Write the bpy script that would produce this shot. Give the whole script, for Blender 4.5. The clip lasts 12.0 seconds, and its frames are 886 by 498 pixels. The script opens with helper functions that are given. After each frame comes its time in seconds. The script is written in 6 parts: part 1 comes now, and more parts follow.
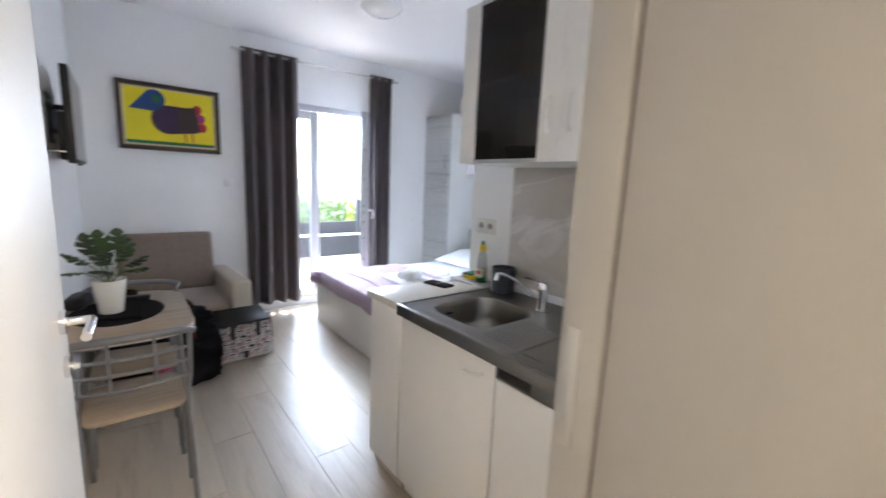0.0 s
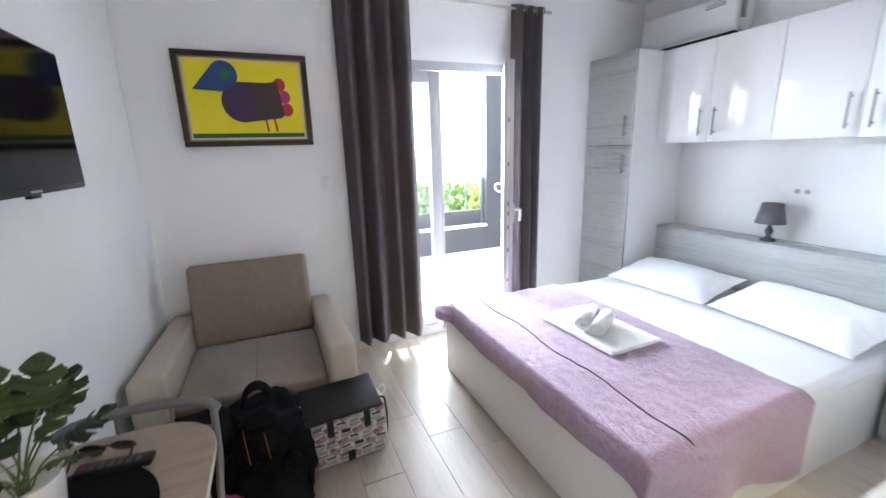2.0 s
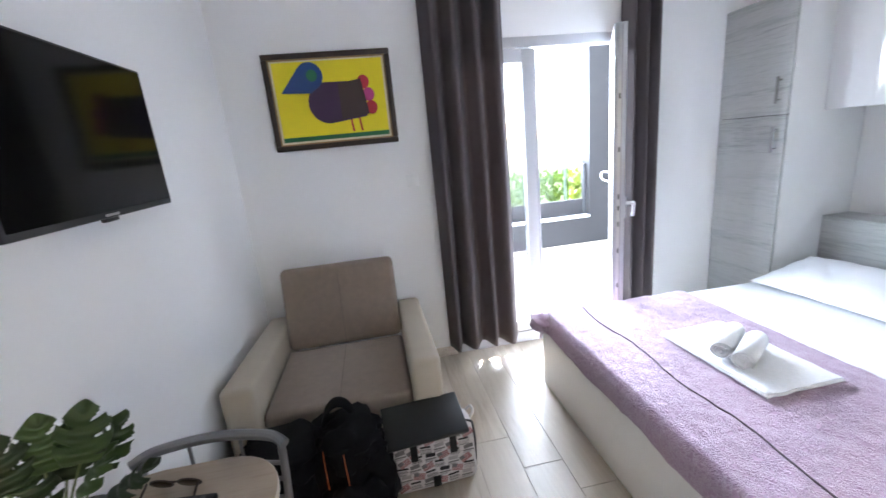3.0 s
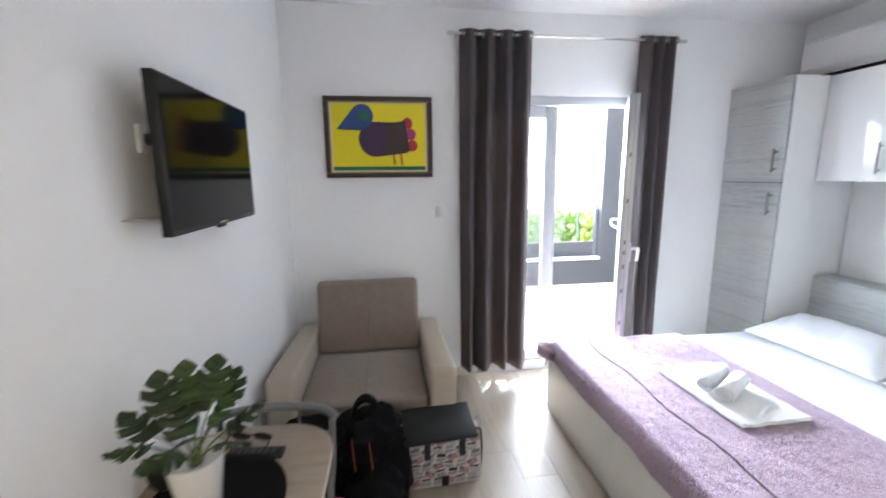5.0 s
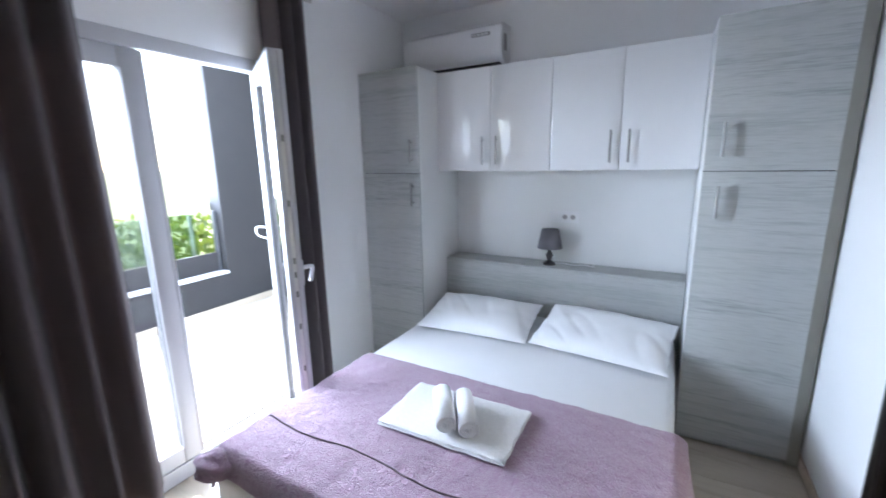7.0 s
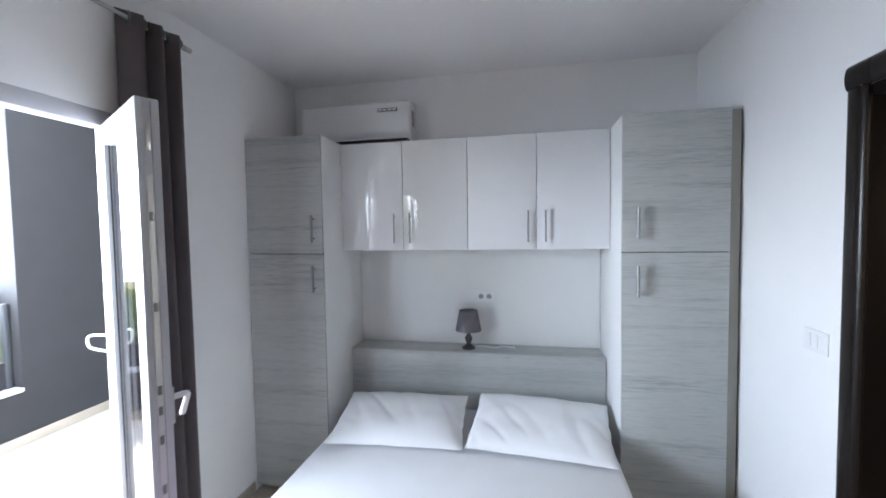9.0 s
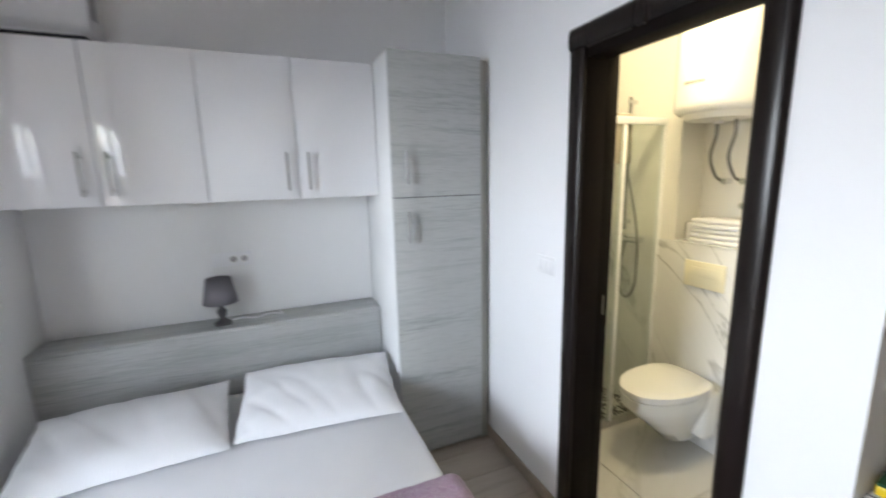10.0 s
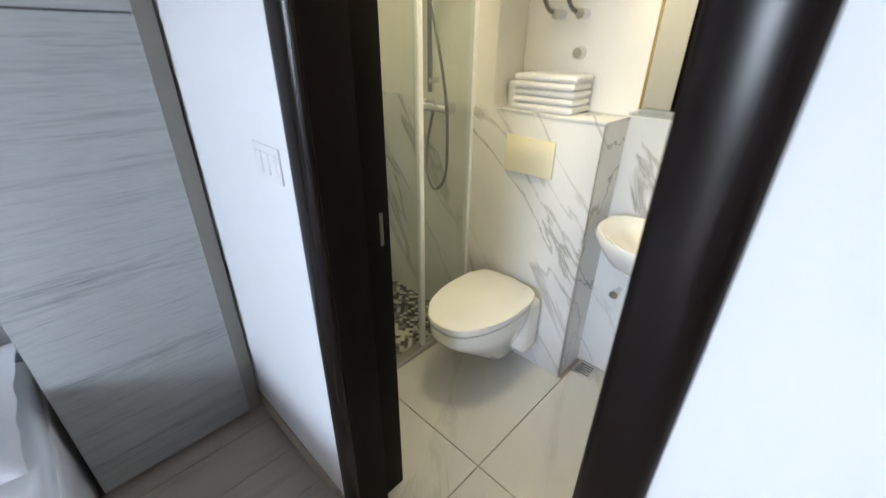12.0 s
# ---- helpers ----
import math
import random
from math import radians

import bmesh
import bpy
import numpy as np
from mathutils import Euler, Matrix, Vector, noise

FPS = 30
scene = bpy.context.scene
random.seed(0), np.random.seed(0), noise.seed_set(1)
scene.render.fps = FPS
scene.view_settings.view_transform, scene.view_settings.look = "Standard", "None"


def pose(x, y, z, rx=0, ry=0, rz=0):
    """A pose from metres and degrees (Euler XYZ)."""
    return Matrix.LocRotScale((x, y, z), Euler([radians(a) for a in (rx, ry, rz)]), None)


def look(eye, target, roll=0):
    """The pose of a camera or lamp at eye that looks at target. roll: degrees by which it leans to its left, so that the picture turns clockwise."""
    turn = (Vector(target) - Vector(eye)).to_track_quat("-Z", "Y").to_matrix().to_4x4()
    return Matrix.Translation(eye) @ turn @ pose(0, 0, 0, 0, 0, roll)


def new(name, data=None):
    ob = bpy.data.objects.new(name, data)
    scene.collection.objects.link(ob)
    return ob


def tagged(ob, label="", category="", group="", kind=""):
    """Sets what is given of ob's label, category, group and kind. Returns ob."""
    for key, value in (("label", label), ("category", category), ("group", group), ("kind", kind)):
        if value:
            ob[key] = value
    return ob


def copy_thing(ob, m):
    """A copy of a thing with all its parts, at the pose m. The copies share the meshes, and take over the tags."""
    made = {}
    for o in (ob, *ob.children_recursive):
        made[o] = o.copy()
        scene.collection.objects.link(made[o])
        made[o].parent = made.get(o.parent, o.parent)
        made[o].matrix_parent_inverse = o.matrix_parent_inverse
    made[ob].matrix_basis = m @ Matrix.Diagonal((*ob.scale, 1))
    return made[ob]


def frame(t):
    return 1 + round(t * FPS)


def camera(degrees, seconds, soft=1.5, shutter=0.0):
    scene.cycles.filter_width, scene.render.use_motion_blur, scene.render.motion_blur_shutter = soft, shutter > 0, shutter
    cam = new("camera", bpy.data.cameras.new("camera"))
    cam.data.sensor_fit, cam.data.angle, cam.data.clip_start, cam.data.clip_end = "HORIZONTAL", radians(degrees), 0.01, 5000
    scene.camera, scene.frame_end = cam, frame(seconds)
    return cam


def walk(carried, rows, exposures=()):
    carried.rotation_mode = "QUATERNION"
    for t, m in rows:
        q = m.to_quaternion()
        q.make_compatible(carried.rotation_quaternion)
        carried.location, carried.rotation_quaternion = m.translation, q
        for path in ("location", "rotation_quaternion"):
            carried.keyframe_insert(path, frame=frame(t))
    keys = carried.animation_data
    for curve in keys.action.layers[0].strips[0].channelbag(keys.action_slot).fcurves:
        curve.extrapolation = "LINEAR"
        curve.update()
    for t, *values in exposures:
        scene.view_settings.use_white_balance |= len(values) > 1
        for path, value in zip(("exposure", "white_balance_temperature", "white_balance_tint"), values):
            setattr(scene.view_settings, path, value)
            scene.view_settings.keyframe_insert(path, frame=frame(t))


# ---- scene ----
cam = camera(95.2, 12.0, shutter=0.4)
PATH = [
    (0, (0.181, 0.342, 1.413), (1.411, 1.887, 1.091), 2.5),
    (0.5, (0.370, 0.622, 1.433), (1.247, 2.376, 1.035), 2.2),
    (1, (0.460, 1.032, 1.460), (1.470, 2.700, 1.020), 0.4),
    (1.5, (0.567, 1.385, 1.486), (1.459, 3.118, 1.040), -1.5),
    (2, (0.625, 1.756, 1.515), (1.379, 3.549, 1.047), -1.7),
    (2.5, (0.666, 1.986, 1.527), (1.283, 3.821, 1.026), -2.6),
    (3, (0.741, 2.002, 1.539), (1.035, 3.917, 1.042), -5.5),
    (3.2, (0.749, 1.968, 1.575), (0.969, 3.885, 1.042), -5.8),
    (4.8, (0.573, 1.671, 1.579), (0.754, 3.618, 1.160), -1.3),
    (5, (0.604, 1.724, 1.585), (0.868, 3.675, 1.235), -0.6),
    (5.5, (0.665, 1.903, 1.596), (1.232, 3.801, 1.328), 0.1),
    (6, (0.680, 2.154, 1.590), (1.671, 3.873, 1.344), -0.1),
    (6.5, (0.807, 2.416, 1.571), (2.213, 3.808, 1.277), -0.4),
    (7, (0.877, 2.659, 1.586), (2.577, 3.628, 1.174), -1.1),
    (7.2, (0.890, 2.720, 1.581), (2.651, 3.554, 1.129), -1.4),
    (8.8, (1.020, 2.998, 1.657), (2.969, 3.412, 1.489), -0.5),
    (9, (1.069, 3.052, 1.655), (3.029, 3.438, 1.562), -0.9),
    (9.5, (1.178, 3.171, 1.655), (3.167, 3.030, 1.506), -1.5),
    (10, (1.320, 3.114, 1.631), (3.134, 2.352, 1.275), -1.3),
    (10.5, (1.462, 2.921, 1.581), (3.057, 1.835, 1.056), 0.5),
    (11, (1.641, 2.736, 1.531), (3.024, 1.446, 0.885), 0.2),
    (11.5, (1.752, 2.513, 1.519), (3.053, 1.188, 0.777), -0.9),
    (12, (1.892, 2.349, 1.474), (3.119, 1.067, 0.551), 0.8),
]
EXPOSURES = ((0, 3.95, 6300, 10), (0.5, 4.05, 6500, 10), (1.0, 4.3, 6650, 10), (1.5, 4.25, 6650, 10), (2.0, 4.1, 6550, 10), (3.2, 4.1, 6400, 10), (5.0, 4.15, 6650, 9), (5.5, 3.95, 6500, 10), (6.0, 3.72, 6400, 10), (7.0, 3.25, 6200, 10), (9.0, 3.15, 6600, 10), (10.0, 3.15, 7050, 11), (10.5, 3.05, 6800, 10), (11.0, 3.0, 6700, 11), (12, 3.05, 6450, 11))
walk(cam, [(t, look(eye, target, roll)) for t, eye, target, roll in PATH], EXPOSURES)

# ---- light ----
world = bpy.data.worlds.new("sky")
scene.world = world
world.use_nodes = True
wn = world.node_tree
sky = wn.nodes.new("ShaderNodeTexSky")
sky.sky_type, sky.sun_disc = "NISHITA", False
sky.sun_elevation, sky.sun_rotation = radians(46), radians(11)
wn.links.new(sky.outputs[0], wn.nodes["Background"].inputs[0])
wn.nodes["Background"].inputs[1].default_value = 0.15
sun = new("sun", bpy.data.lights.new("sun", "SUN"))
sun.data.energy, sun.data.angle, sun.data.color = 2.3, radians(0.6), (1, 0.88, 0.74)
sun.matrix_world = look((2 + 1.8, 5 + 9.0, 9.5), (2, 5, 0))
# daylight through the wide opening of the balcony
day = new("daylight", bpy.data.lights.new("daylight", "AREA"))
day.data.shape, day.data.size, day.data.size_y = "RECTANGLE", 4.4, 1.72
day.data.energy, day.data.color = 128, (0.82, 0.955, 1.17)
day.matrix_world = look((1.46, 7.46, 2.04), (1.46, 4.3, 3.14))
# daylight through the open end of the balcony
end = new("daylight_end", bpy.data.lights.new("daylight_end", "AREA"))
end.data.shape, end.data.size, end.data.size_y = "RECTANGLE", 1.9, 2.2
end.data.energy, end.data.color = 17, (0.82, 0.955, 1.17)
end.matrix_world = look((-0.95, 5.85, 1.75), (4.0, 5.85, 1.75))


# ---- materials ----
def node(nt, kind, **inputs):
    n = nt.nodes.new(kind)
    for k, v in inputs.items():
        n.inputs[k.replace("_", " ")].default_value = v
    return n


def material(name, color, rough=0.5, metal=0.0, vary=0.06, scale=6.0, fine=120.0, bump=0.05, coat=0.0, stretch=(1, 1, 1), sheen=0.0, piece=0.0, depth=0.004):
    """A surface with variation at two scales, both in roughness and colour, and a fine relief."""
    m = bpy.data.materials.new(name)
    m.use_nodes = True
    nt = m.node_tree
    b = nt.nodes["Principled BSDF"]
    co = nt.nodes.new("ShaderNodeTexCoord")
    mp = nt.nodes.new("ShaderNodeMapping")
    mp.inputs["Scale"].default_value = stretch
    nt.links.new(co.outputs["Object"], mp.inputs[0])
    big = node(nt, "ShaderNodeTexNoise", Scale=scale, Detail=4.0)
    small = node(nt, "ShaderNodeTexNoise", Scale=fine, Detail=3.0)
    for n in (big, small):
        nt.links.new(mp.outputs[0], n.inputs["Vector"])
    add = nt.nodes.new("ShaderNodeMath")
    add.operation = "MULTIPLY_ADD"
    add.inputs[1].default_value = 0.35
    nt.links.new(small.outputs[0], add.inputs[0])
    nt.links.new(big.outputs[0], add.inputs[2])
    ramp = nt.nodes.new("ShaderNodeValToRGB")
    ramp.color_ramp.elements[0].position, ramp.color_ramp.elements[1].position = 0.35, 0.95
    ramp.color_ramp.elements[0].color = (*[c * (1 - vary) for c in color], 1)
    ramp.color_ramp.elements[1].color = (*[min(1, c * (1 + vary)) for c in color], 1)
    nt.links.new(add.outputs[0], ramp.inputs[0])
    out = ramp.outputs[0]
    if piece:
        info = nt.nodes.new("ShaderNodeObjectInfo")
        hsv = nt.nodes.new("ShaderNodeHueSaturation")
        rng = node(nt, "ShaderNodeMapRange")
        rng.inputs[3].default_value, rng.inputs[4].default_value = 1 - piece, 1 + piece
        nt.links.new(info.outputs["Random"], rng.inputs[0])
        nt.links.new(rng.outputs[0], hsv.inputs["Value"])
        nt.links.new(out, hsv.inputs["Color"])
        out = hsv.outputs[0]
    nt.links.new(out, b.inputs["Base Color"])
    rr = node(nt, "ShaderNodeMapRange")
    rr.inputs[3].default_value, rr.inputs[4].default_value = max(0.02, rough * 0.8), min(1, rough * 1.2)
    nt.links.new(big.outputs[0], rr.inputs[0])
    nt.links.new(rr.outputs[0], b.inputs["Roughness"])
    b.inputs["Metallic"].default_value = metal
    b.inputs["Coat Weight"].default_value = coat
    b.inputs["Coat Roughness"].default_value = 0.08
    b.inputs["Sheen Weight"].default_value = sheen
    if bump:
        bp = node(nt, "ShaderNodeBump", Strength=bump, Distance=depth)
        nt.links.new(add.outputs[0], bp.inputs["Height"])
        nt.links.new(bp.outputs[0], b.inputs["Normal"])
    return m


def grain(name, dark, mid, light, axis, rough=0.45, coat=0.0, piece=0.0, ring=4.0, streak=40.0, bump=0.06, pores=0.25, along=0.09, lines=0.9):
    """Wood or wood-look laminate whose grain runs along one axis."""
    m = bpy.data.materials.new(name)
    m.use_nodes = True
    nt = m.node_tree
    b = nt.nodes["Principled BSDF"]
    co = nt.nodes.new("ShaderNodeTexCoord")
    mp = nt.nodes.new("ShaderNodeMapping")
    mp.inputs["Scale"].default_value = [along if k == axis else 1.0 for k in range(3)]
    src = co.outputs["Object"]
    info = nt.nodes.new("ShaderNodeObjectInfo")
    shift = nt.nodes.new("ShaderNodeVectorMath")
    shift.operation = "MULTIPLY_ADD"
    shift.inputs[1].default_value = (37.0, 53.0, 29.0) if piece else (3.0, 5.0, 7.0)
    nt.links.new(info.outputs["Random"], shift.inputs[0])
    nt.links.new(src, shift.inputs[2])
    nt.links.new(shift.outputs[0], mp.inputs[0])
    warp = node(nt, "ShaderNodeTexNoise", Scale=ring, Detail=3.0, Distortion=1.2)
    fine = node(nt, "ShaderNodeTexNoise", Scale=streak, Detail=5.0, Roughness=0.65)
    hair = node(nt, "ShaderNodeTexNoise", Scale=streak * 5, Detail=2.0)
    for n in (warp, fine, hair):
        nt.links.new(mp.outputs[0], n.inputs["Vector"])
    a = nt.nodes.new("ShaderNodeMath")
    a.operation = "MULTIPLY_ADD"
    a.inputs[1].default_value = lines
    nt.links.new(fine.outputs[0], a.inputs[0])
    nt.links.new(warp.outputs[0], a.inputs[2])
    a2 = nt.nodes.new("ShaderNodeMath")
    a2.operation = "MULTIPLY_ADD"
    a2.inputs[1].default_value = pores
    nt.links.new(hair.outputs[0], a2.inputs[0])
    nt.links.new(a.outputs[0], a2.inputs[2])
    ramp = nt.nodes.new("ShaderNodeValToRGB")
    e = ramp.color_ramp.elements
    e[0].position, e[0].color = 0.75, (*dark, 1)
    e[1].position, e[1].color = 1.4, (*light, 1)
    k = e.new(1.0)
    k.color = (*mid, 1)
    dv = nt.nodes.new("ShaderNodeMath")
    dv.operation = "DIVIDE"
    dv.inputs[1].default_value = 1.45 * (1.0 + lines + pores) / 2.15
    nt.links.new(a2.outputs[0], dv.inputs[0])
    e[0].position, e[1].position, e[2].position = 0.48, 0.72, 0.95
    nt.links.new(dv.outputs[0], ramp.inputs[0])
    out = ramp.outputs[0]
    if piece:
        hsv = nt.nodes.new("ShaderNodeHueSaturation")
        rng = node(nt, "ShaderNodeMapRange")
        rng.inputs[3].default_value, rng.inputs[4].default_value = 1 - piece, 1 + piece
        nt.links.new(info.outputs["Random"], rng.inputs[0])
        nt.links.new(rng.outputs[0], hsv.inputs["Value"])
        nt.links.new(out, hsv.inputs["Color"])
        out = hsv.outputs[0]
    nt.links.new(out, b.inputs["Base Color"])
    b.inputs["Roughness"].default_value = rough
    b.inputs["Coat Weight"].default_value = coat
    b.inputs["Coat Roughness"].default_value = 0.1
    bp = node(nt, "ShaderNodeBump", Strength=bump, Distance=0.003)
    nt.links.new(a2.outputs[0], bp.inputs["Height"])
    nt.links.new(bp.outputs[0], b.inputs["Normal"])
    return m


def marble(name, base, vein, cloud, scale=1.6, rough=0.12, width=0.035, turn=(0.0, 0.6, 0.5), soft=0.35, streaked=None):
    m = bpy.data.materials.new(name)
    m.use_nodes = True
    nt = m.node_tree
    b = nt.nodes["Principled BSDF"]
    co = nt.nodes.new("ShaderNodeTexCoord")
    mp = nt.nodes.new("ShaderNodeMapping")
    mp.inputs["Rotation"].default_value = turn
    mp.inputs["Scale"].default_value = (1, 0.45, 1)
    if streaked:
        mp.vector_type = "TEXTURE"
        mp.inputs["Scale"].default_value = streaked
    nt.links.new(co.outputs["Object"], mp.inputs[0])
    n1 = node(nt, "ShaderNodeTexNoise", Scale=scale, Detail=7.0, Roughness=0.55, Distortion=0.6)
    n2 = node(nt, "ShaderNodeTexNoise", Scale=scale * 0.7, Detail=5.0)
    n3 = node(nt, "ShaderNodeTexNoise", Scale=70.0, Detail=2.0)
    for n in (n1, n2, n3):
        nt.links.new(mp.outputs[0], n.inputs["Vector"])
    d = nt.nodes.new("ShaderNodeMath")
    d.operation = "SUBTRACT"
    d.inputs[1].default_value = 0.5
    ab = nt.nodes.new("ShaderNodeMath")
    ab.operation = "ABSOLUTE"
    nt.links.new(n1.outputs[0], d.inputs[0])
    nt.links.new(d.outputs[0], ab.inputs[0])
    r1 = nt.nodes.new("ShaderNodeValToRGB")
    r1.color_ramp.elements[0].position, r1.color_ramp.elements[0].color = 0.0, (1, 1, 1, 1)
    r1.color_ramp.elements[1].position, r1.color_ramp.elements[1].color = width, (0, 0, 0, 1)
    nt.links.new(ab.outputs[0], r1.inputs[0])
    gate = nt.nodes.new("ShaderNodeMath")
    gate.operation = "MULTIPLY"
    nt.links.new(r1.outputs[0], gate.inputs[0])
    r2 = nt.nodes.new("ShaderNodeValToRGB")
    r2.color_ramp.elements[0].position, r2.color_ramp.elements[1].position = 0.36, 0.62
    nt.links.new(n2.outputs[0], r2.inputs[0])
    nt.links.new(r2.outputs[0], gate.inputs[1])
    mix1 = nt.nodes.new("ShaderNodeMix")
    mix1.data_type = "RGBA"
    mix1.inputs[6].default_value, mix1.inputs[7].default_value = (*base, 1), (*cloud, 1)
    sf = nt.nodes.new("ShaderNodeMath")
    sf.operation = "MULTIPLY"
    sf.inputs[1].default_value = soft * 2
    nt.links.new(r2.outputs[0], sf.inputs[0])
    nt.links.new(sf.outputs[0], mix1.inputs[0])
    mix2 = nt.nodes.new("ShaderNodeMix")
    mix2.data_type = "RGBA"
    mix2.inputs[7].default_value = (*vein, 1)
    nt.links.new(gate.outputs[0], mix2.inputs[0])
    nt.links.new(mix1.outputs[2], mix2.inputs[6])
    nt.links.new(mix2.outputs[2], b.inputs["Base Color"])
    b.inputs["Roughness"].default_value = rough
    bp = node(nt, "ShaderNodeBump", Strength=0.02, Distance=0.002)
    nt.links.new(n3.outputs[0], bp.inputs["Height"])
    nt.links.new(bp.outputs[0], b.inputs["Normal"])
    return m


def glass(name, tint=(1, 1, 1), clear=0.92):
    """A thin pane: what lies behind shows through, and the surface mirrors at grazing angles."""
    m = bpy.data.materials.new(name)
    m.use_nodes = True
    nt = m.node_tree
    nt.nodes.remove(nt.nodes["Principled BSDF"])
    tr = node(nt, "ShaderNodeBsdfTransparent")
    tr.inputs[0].default_value = (*[clear * c for c in tint], 1)
    gl = node(nt, "ShaderNodeBsdfGlossy", Roughness=0.02)
    lw = nt.nodes.new("ShaderNodeLayerWeight")
    pw = nt.nodes.new("ShaderNodeMath")
    pw.operation = "POWER"
    pw.inputs[1].default_value = 5.0
    nt.links.new(lw.outputs["Facing"], pw.inputs[0])
    fr = nt.nodes.new("ShaderNodeMath")
    fr.operation = "MULTIPLY_ADD"
    fr.inputs[1].default_value, fr.inputs[2].default_value = 0.75, 0.03
    nt.links.new(pw.outputs[0], fr.inputs[0])
    mx = nt.nodes.new("ShaderNodeMixShader")
    nt.links.new(fr.outputs[0], mx.inputs[0])
    nt.links.new(tr.outputs[0], mx.inputs[1])
    nt.links.new(gl.outputs[0], mx.inputs[2])
    nt.links.new(mx.outputs[0], nt.nodes["Material Output"].inputs[0])
    return m


def glow(name, color, strength):
    m = bpy.data.materials.new(name)
    m.use_nodes = True
    b = m.node_tree.nodes["Principled BSDF"]
    b.inputs["Base Color"].default_value = (0.9, 0.88, 0.84, 1)
    b.inputs["Emission Color"].default_value = (*color, 1)
    b.inputs["Emission Strength"].default_value = strength
    return m


def mosaic(name):
    """Patterned shower tiles: small dark and pale figures on a white ground."""
    m = bpy.data.materials.new(name)
    m.use_nodes = True
    nt = m.node_tree
    b = nt.nodes["Principled BSDF"]
    co = nt.nodes.new("ShaderNodeTexCoord")
    mp = nt.nodes.new("ShaderNodeMapping")
    mp.inputs["Rotation"].default_value = (0, 0, radians(45))
    nt.links.new(co.outputs["Object"], mp.inputs[0])
    v = node(nt, "ShaderNodeTexVoronoi", Scale=46.0, Randomness=0.12)
    v.distance = "CHEBYCHEV"
    nt.links.new(mp.outputs[0], v.inputs["Vector"])
    r = nt.nodes.new("ShaderNodeValToRGB")
    r.color_ramp.interpolation = "CONSTANT"
    r.color_ramp.elements[0].color = (0.03, 0.028, 0.03, 1)
    r.color_ramp.elements[1].position, r.color_ramp.elements[1].color = 0.42, (0.62, 0.6, 0.56, 1)
    e = r.color_ramp.elements.new(0.75)
    e.color = (0.2, 0.18, 0.17, 1)
    sep = nt.nodes.new("ShaderNodeSeparateColor")
    nt.links.new(v.outputs["Color"], sep.inputs[0])
    nt.links.new(sep.outputs[0], r.inputs[0])
    nt.links.new(r.outputs[0], b.inputs["Base Color"])
    b.inputs["Roughness"].default_value = 0.3
    return m


PAINT = material("white_wall_paint", (0.885, 0.885, 0.885), 0.85, vary=0.02, scale=1.5, fine=220, bump=0.05)
CEIL = material("ceiling_paint", (0.88, 0.88, 0.885), 0.9, vary=0.02, scale=1.2, fine=200, bump=0.03)
PLANK = grain("wood_look_tile", (0.35, 0.285, 0.22), (0.43, 0.362, 0.288), (0.49, 0.425, 0.345), 1, rough=0.34, piece=0.05, ring=3.0, streak=22.0, bump=0.03)
GROUT = material("grout", (0.40, 0.34, 0.275), 0.9, vary=0.1)
SKIRT = grain("skirting_tile", (0.36, 0.28, 0.21), (0.46, 0.38, 0.3), (0.54, 0.46, 0.37), 1, rough=0.35)
GREYWOOD = grain("grey_wood_laminate", (0.235, 0.242, 0.236), (0.35, 0.36, 0.35), (0.50, 0.51, 0.495), 1, rough=0.42, pores=0.75, lines=0.6, along=0.035, ring=9.0, streak=55.0, bump=0.06)
WHITELAM = material("white_laminate", (0.78, 0.78, 0.77), 0.4, vary=0.015, fine=300, bump=0.01)
GLOSSWHITE = material("white_high_gloss", (0.82, 0.82, 0.825), 0.06, vary=0.01, bump=0.0, coat=0.3)
GLOSSWHITE.node_tree.nodes["Principled BSDF"].inputs["Coat Roughness"].default_value = 0.03
# white door lining, greyed in colour for the shade that it stands in
SHADEDLINING = material("shaded_white_door_lining", (0.42, 0.41, 0.395), 0.5, vary=0.03, scale=3, fine=260, bump=0.015)
CREAM = material("off_white_laminate", (0.82, 0.80, 0.765), 0.42, vary=0.02, fine=260, bump=0.015)
WORKTOP = material("pale_worktop_laminate", (0.75, 0.70, 0.62), 0.38, vary=0.05, scale=30, fine=400, bump=0.01)
HANDLEBAR = material("satin_steel_handle", (0.30, 0.295, 0.285), 0.5, 1.0, vary=0.05, bump=0.0)
FRAMEPVC = material("white_pvc_profile", (0.50, 0.50, 0.52), 0.4, vary=0.02, bump=0.005)
CHROME = material("chrome", (0.75, 0.75, 0.76), 0.12, 1.0, vary=0.02, bump=0.0)
NICKEL = material("brushed_nickel", (0.55, 0.54, 0.52), 0.32, 1.0, vary=0.05, fine=300, bump=0.02, stretch=(1, 1, 0.1))
STEEL = material("brushed_steel", (0.29, 0.275, 0.255), 0.29, 1.0, vary=0.06, scale=8, fine=260, bump=0.03, stretch=(1, 0.06, 1))
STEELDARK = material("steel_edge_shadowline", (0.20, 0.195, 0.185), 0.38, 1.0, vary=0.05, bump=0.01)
IRON = material("cast_iron_hotplate", (0.034, 0.026, 0.022), 0.62, vary=0.2, fine=200, bump=0.05)
SILVERPAINT = material("silver_painted_tube", (0.24, 0.24, 0.25), 0.36, 0.75, vary=0.04, bump=0.01)
OAK = grain("light_oak_tabletop", (0.25, 0.18, 0.12), (0.335, 0.255, 0.18), (0.41, 0.325, 0.24), 0, rough=0.42, streak=30.0)
EDGEBAND = material("pale_edge_band", (0.62, 0.54, 0.44), 0.45, vary=0.05)
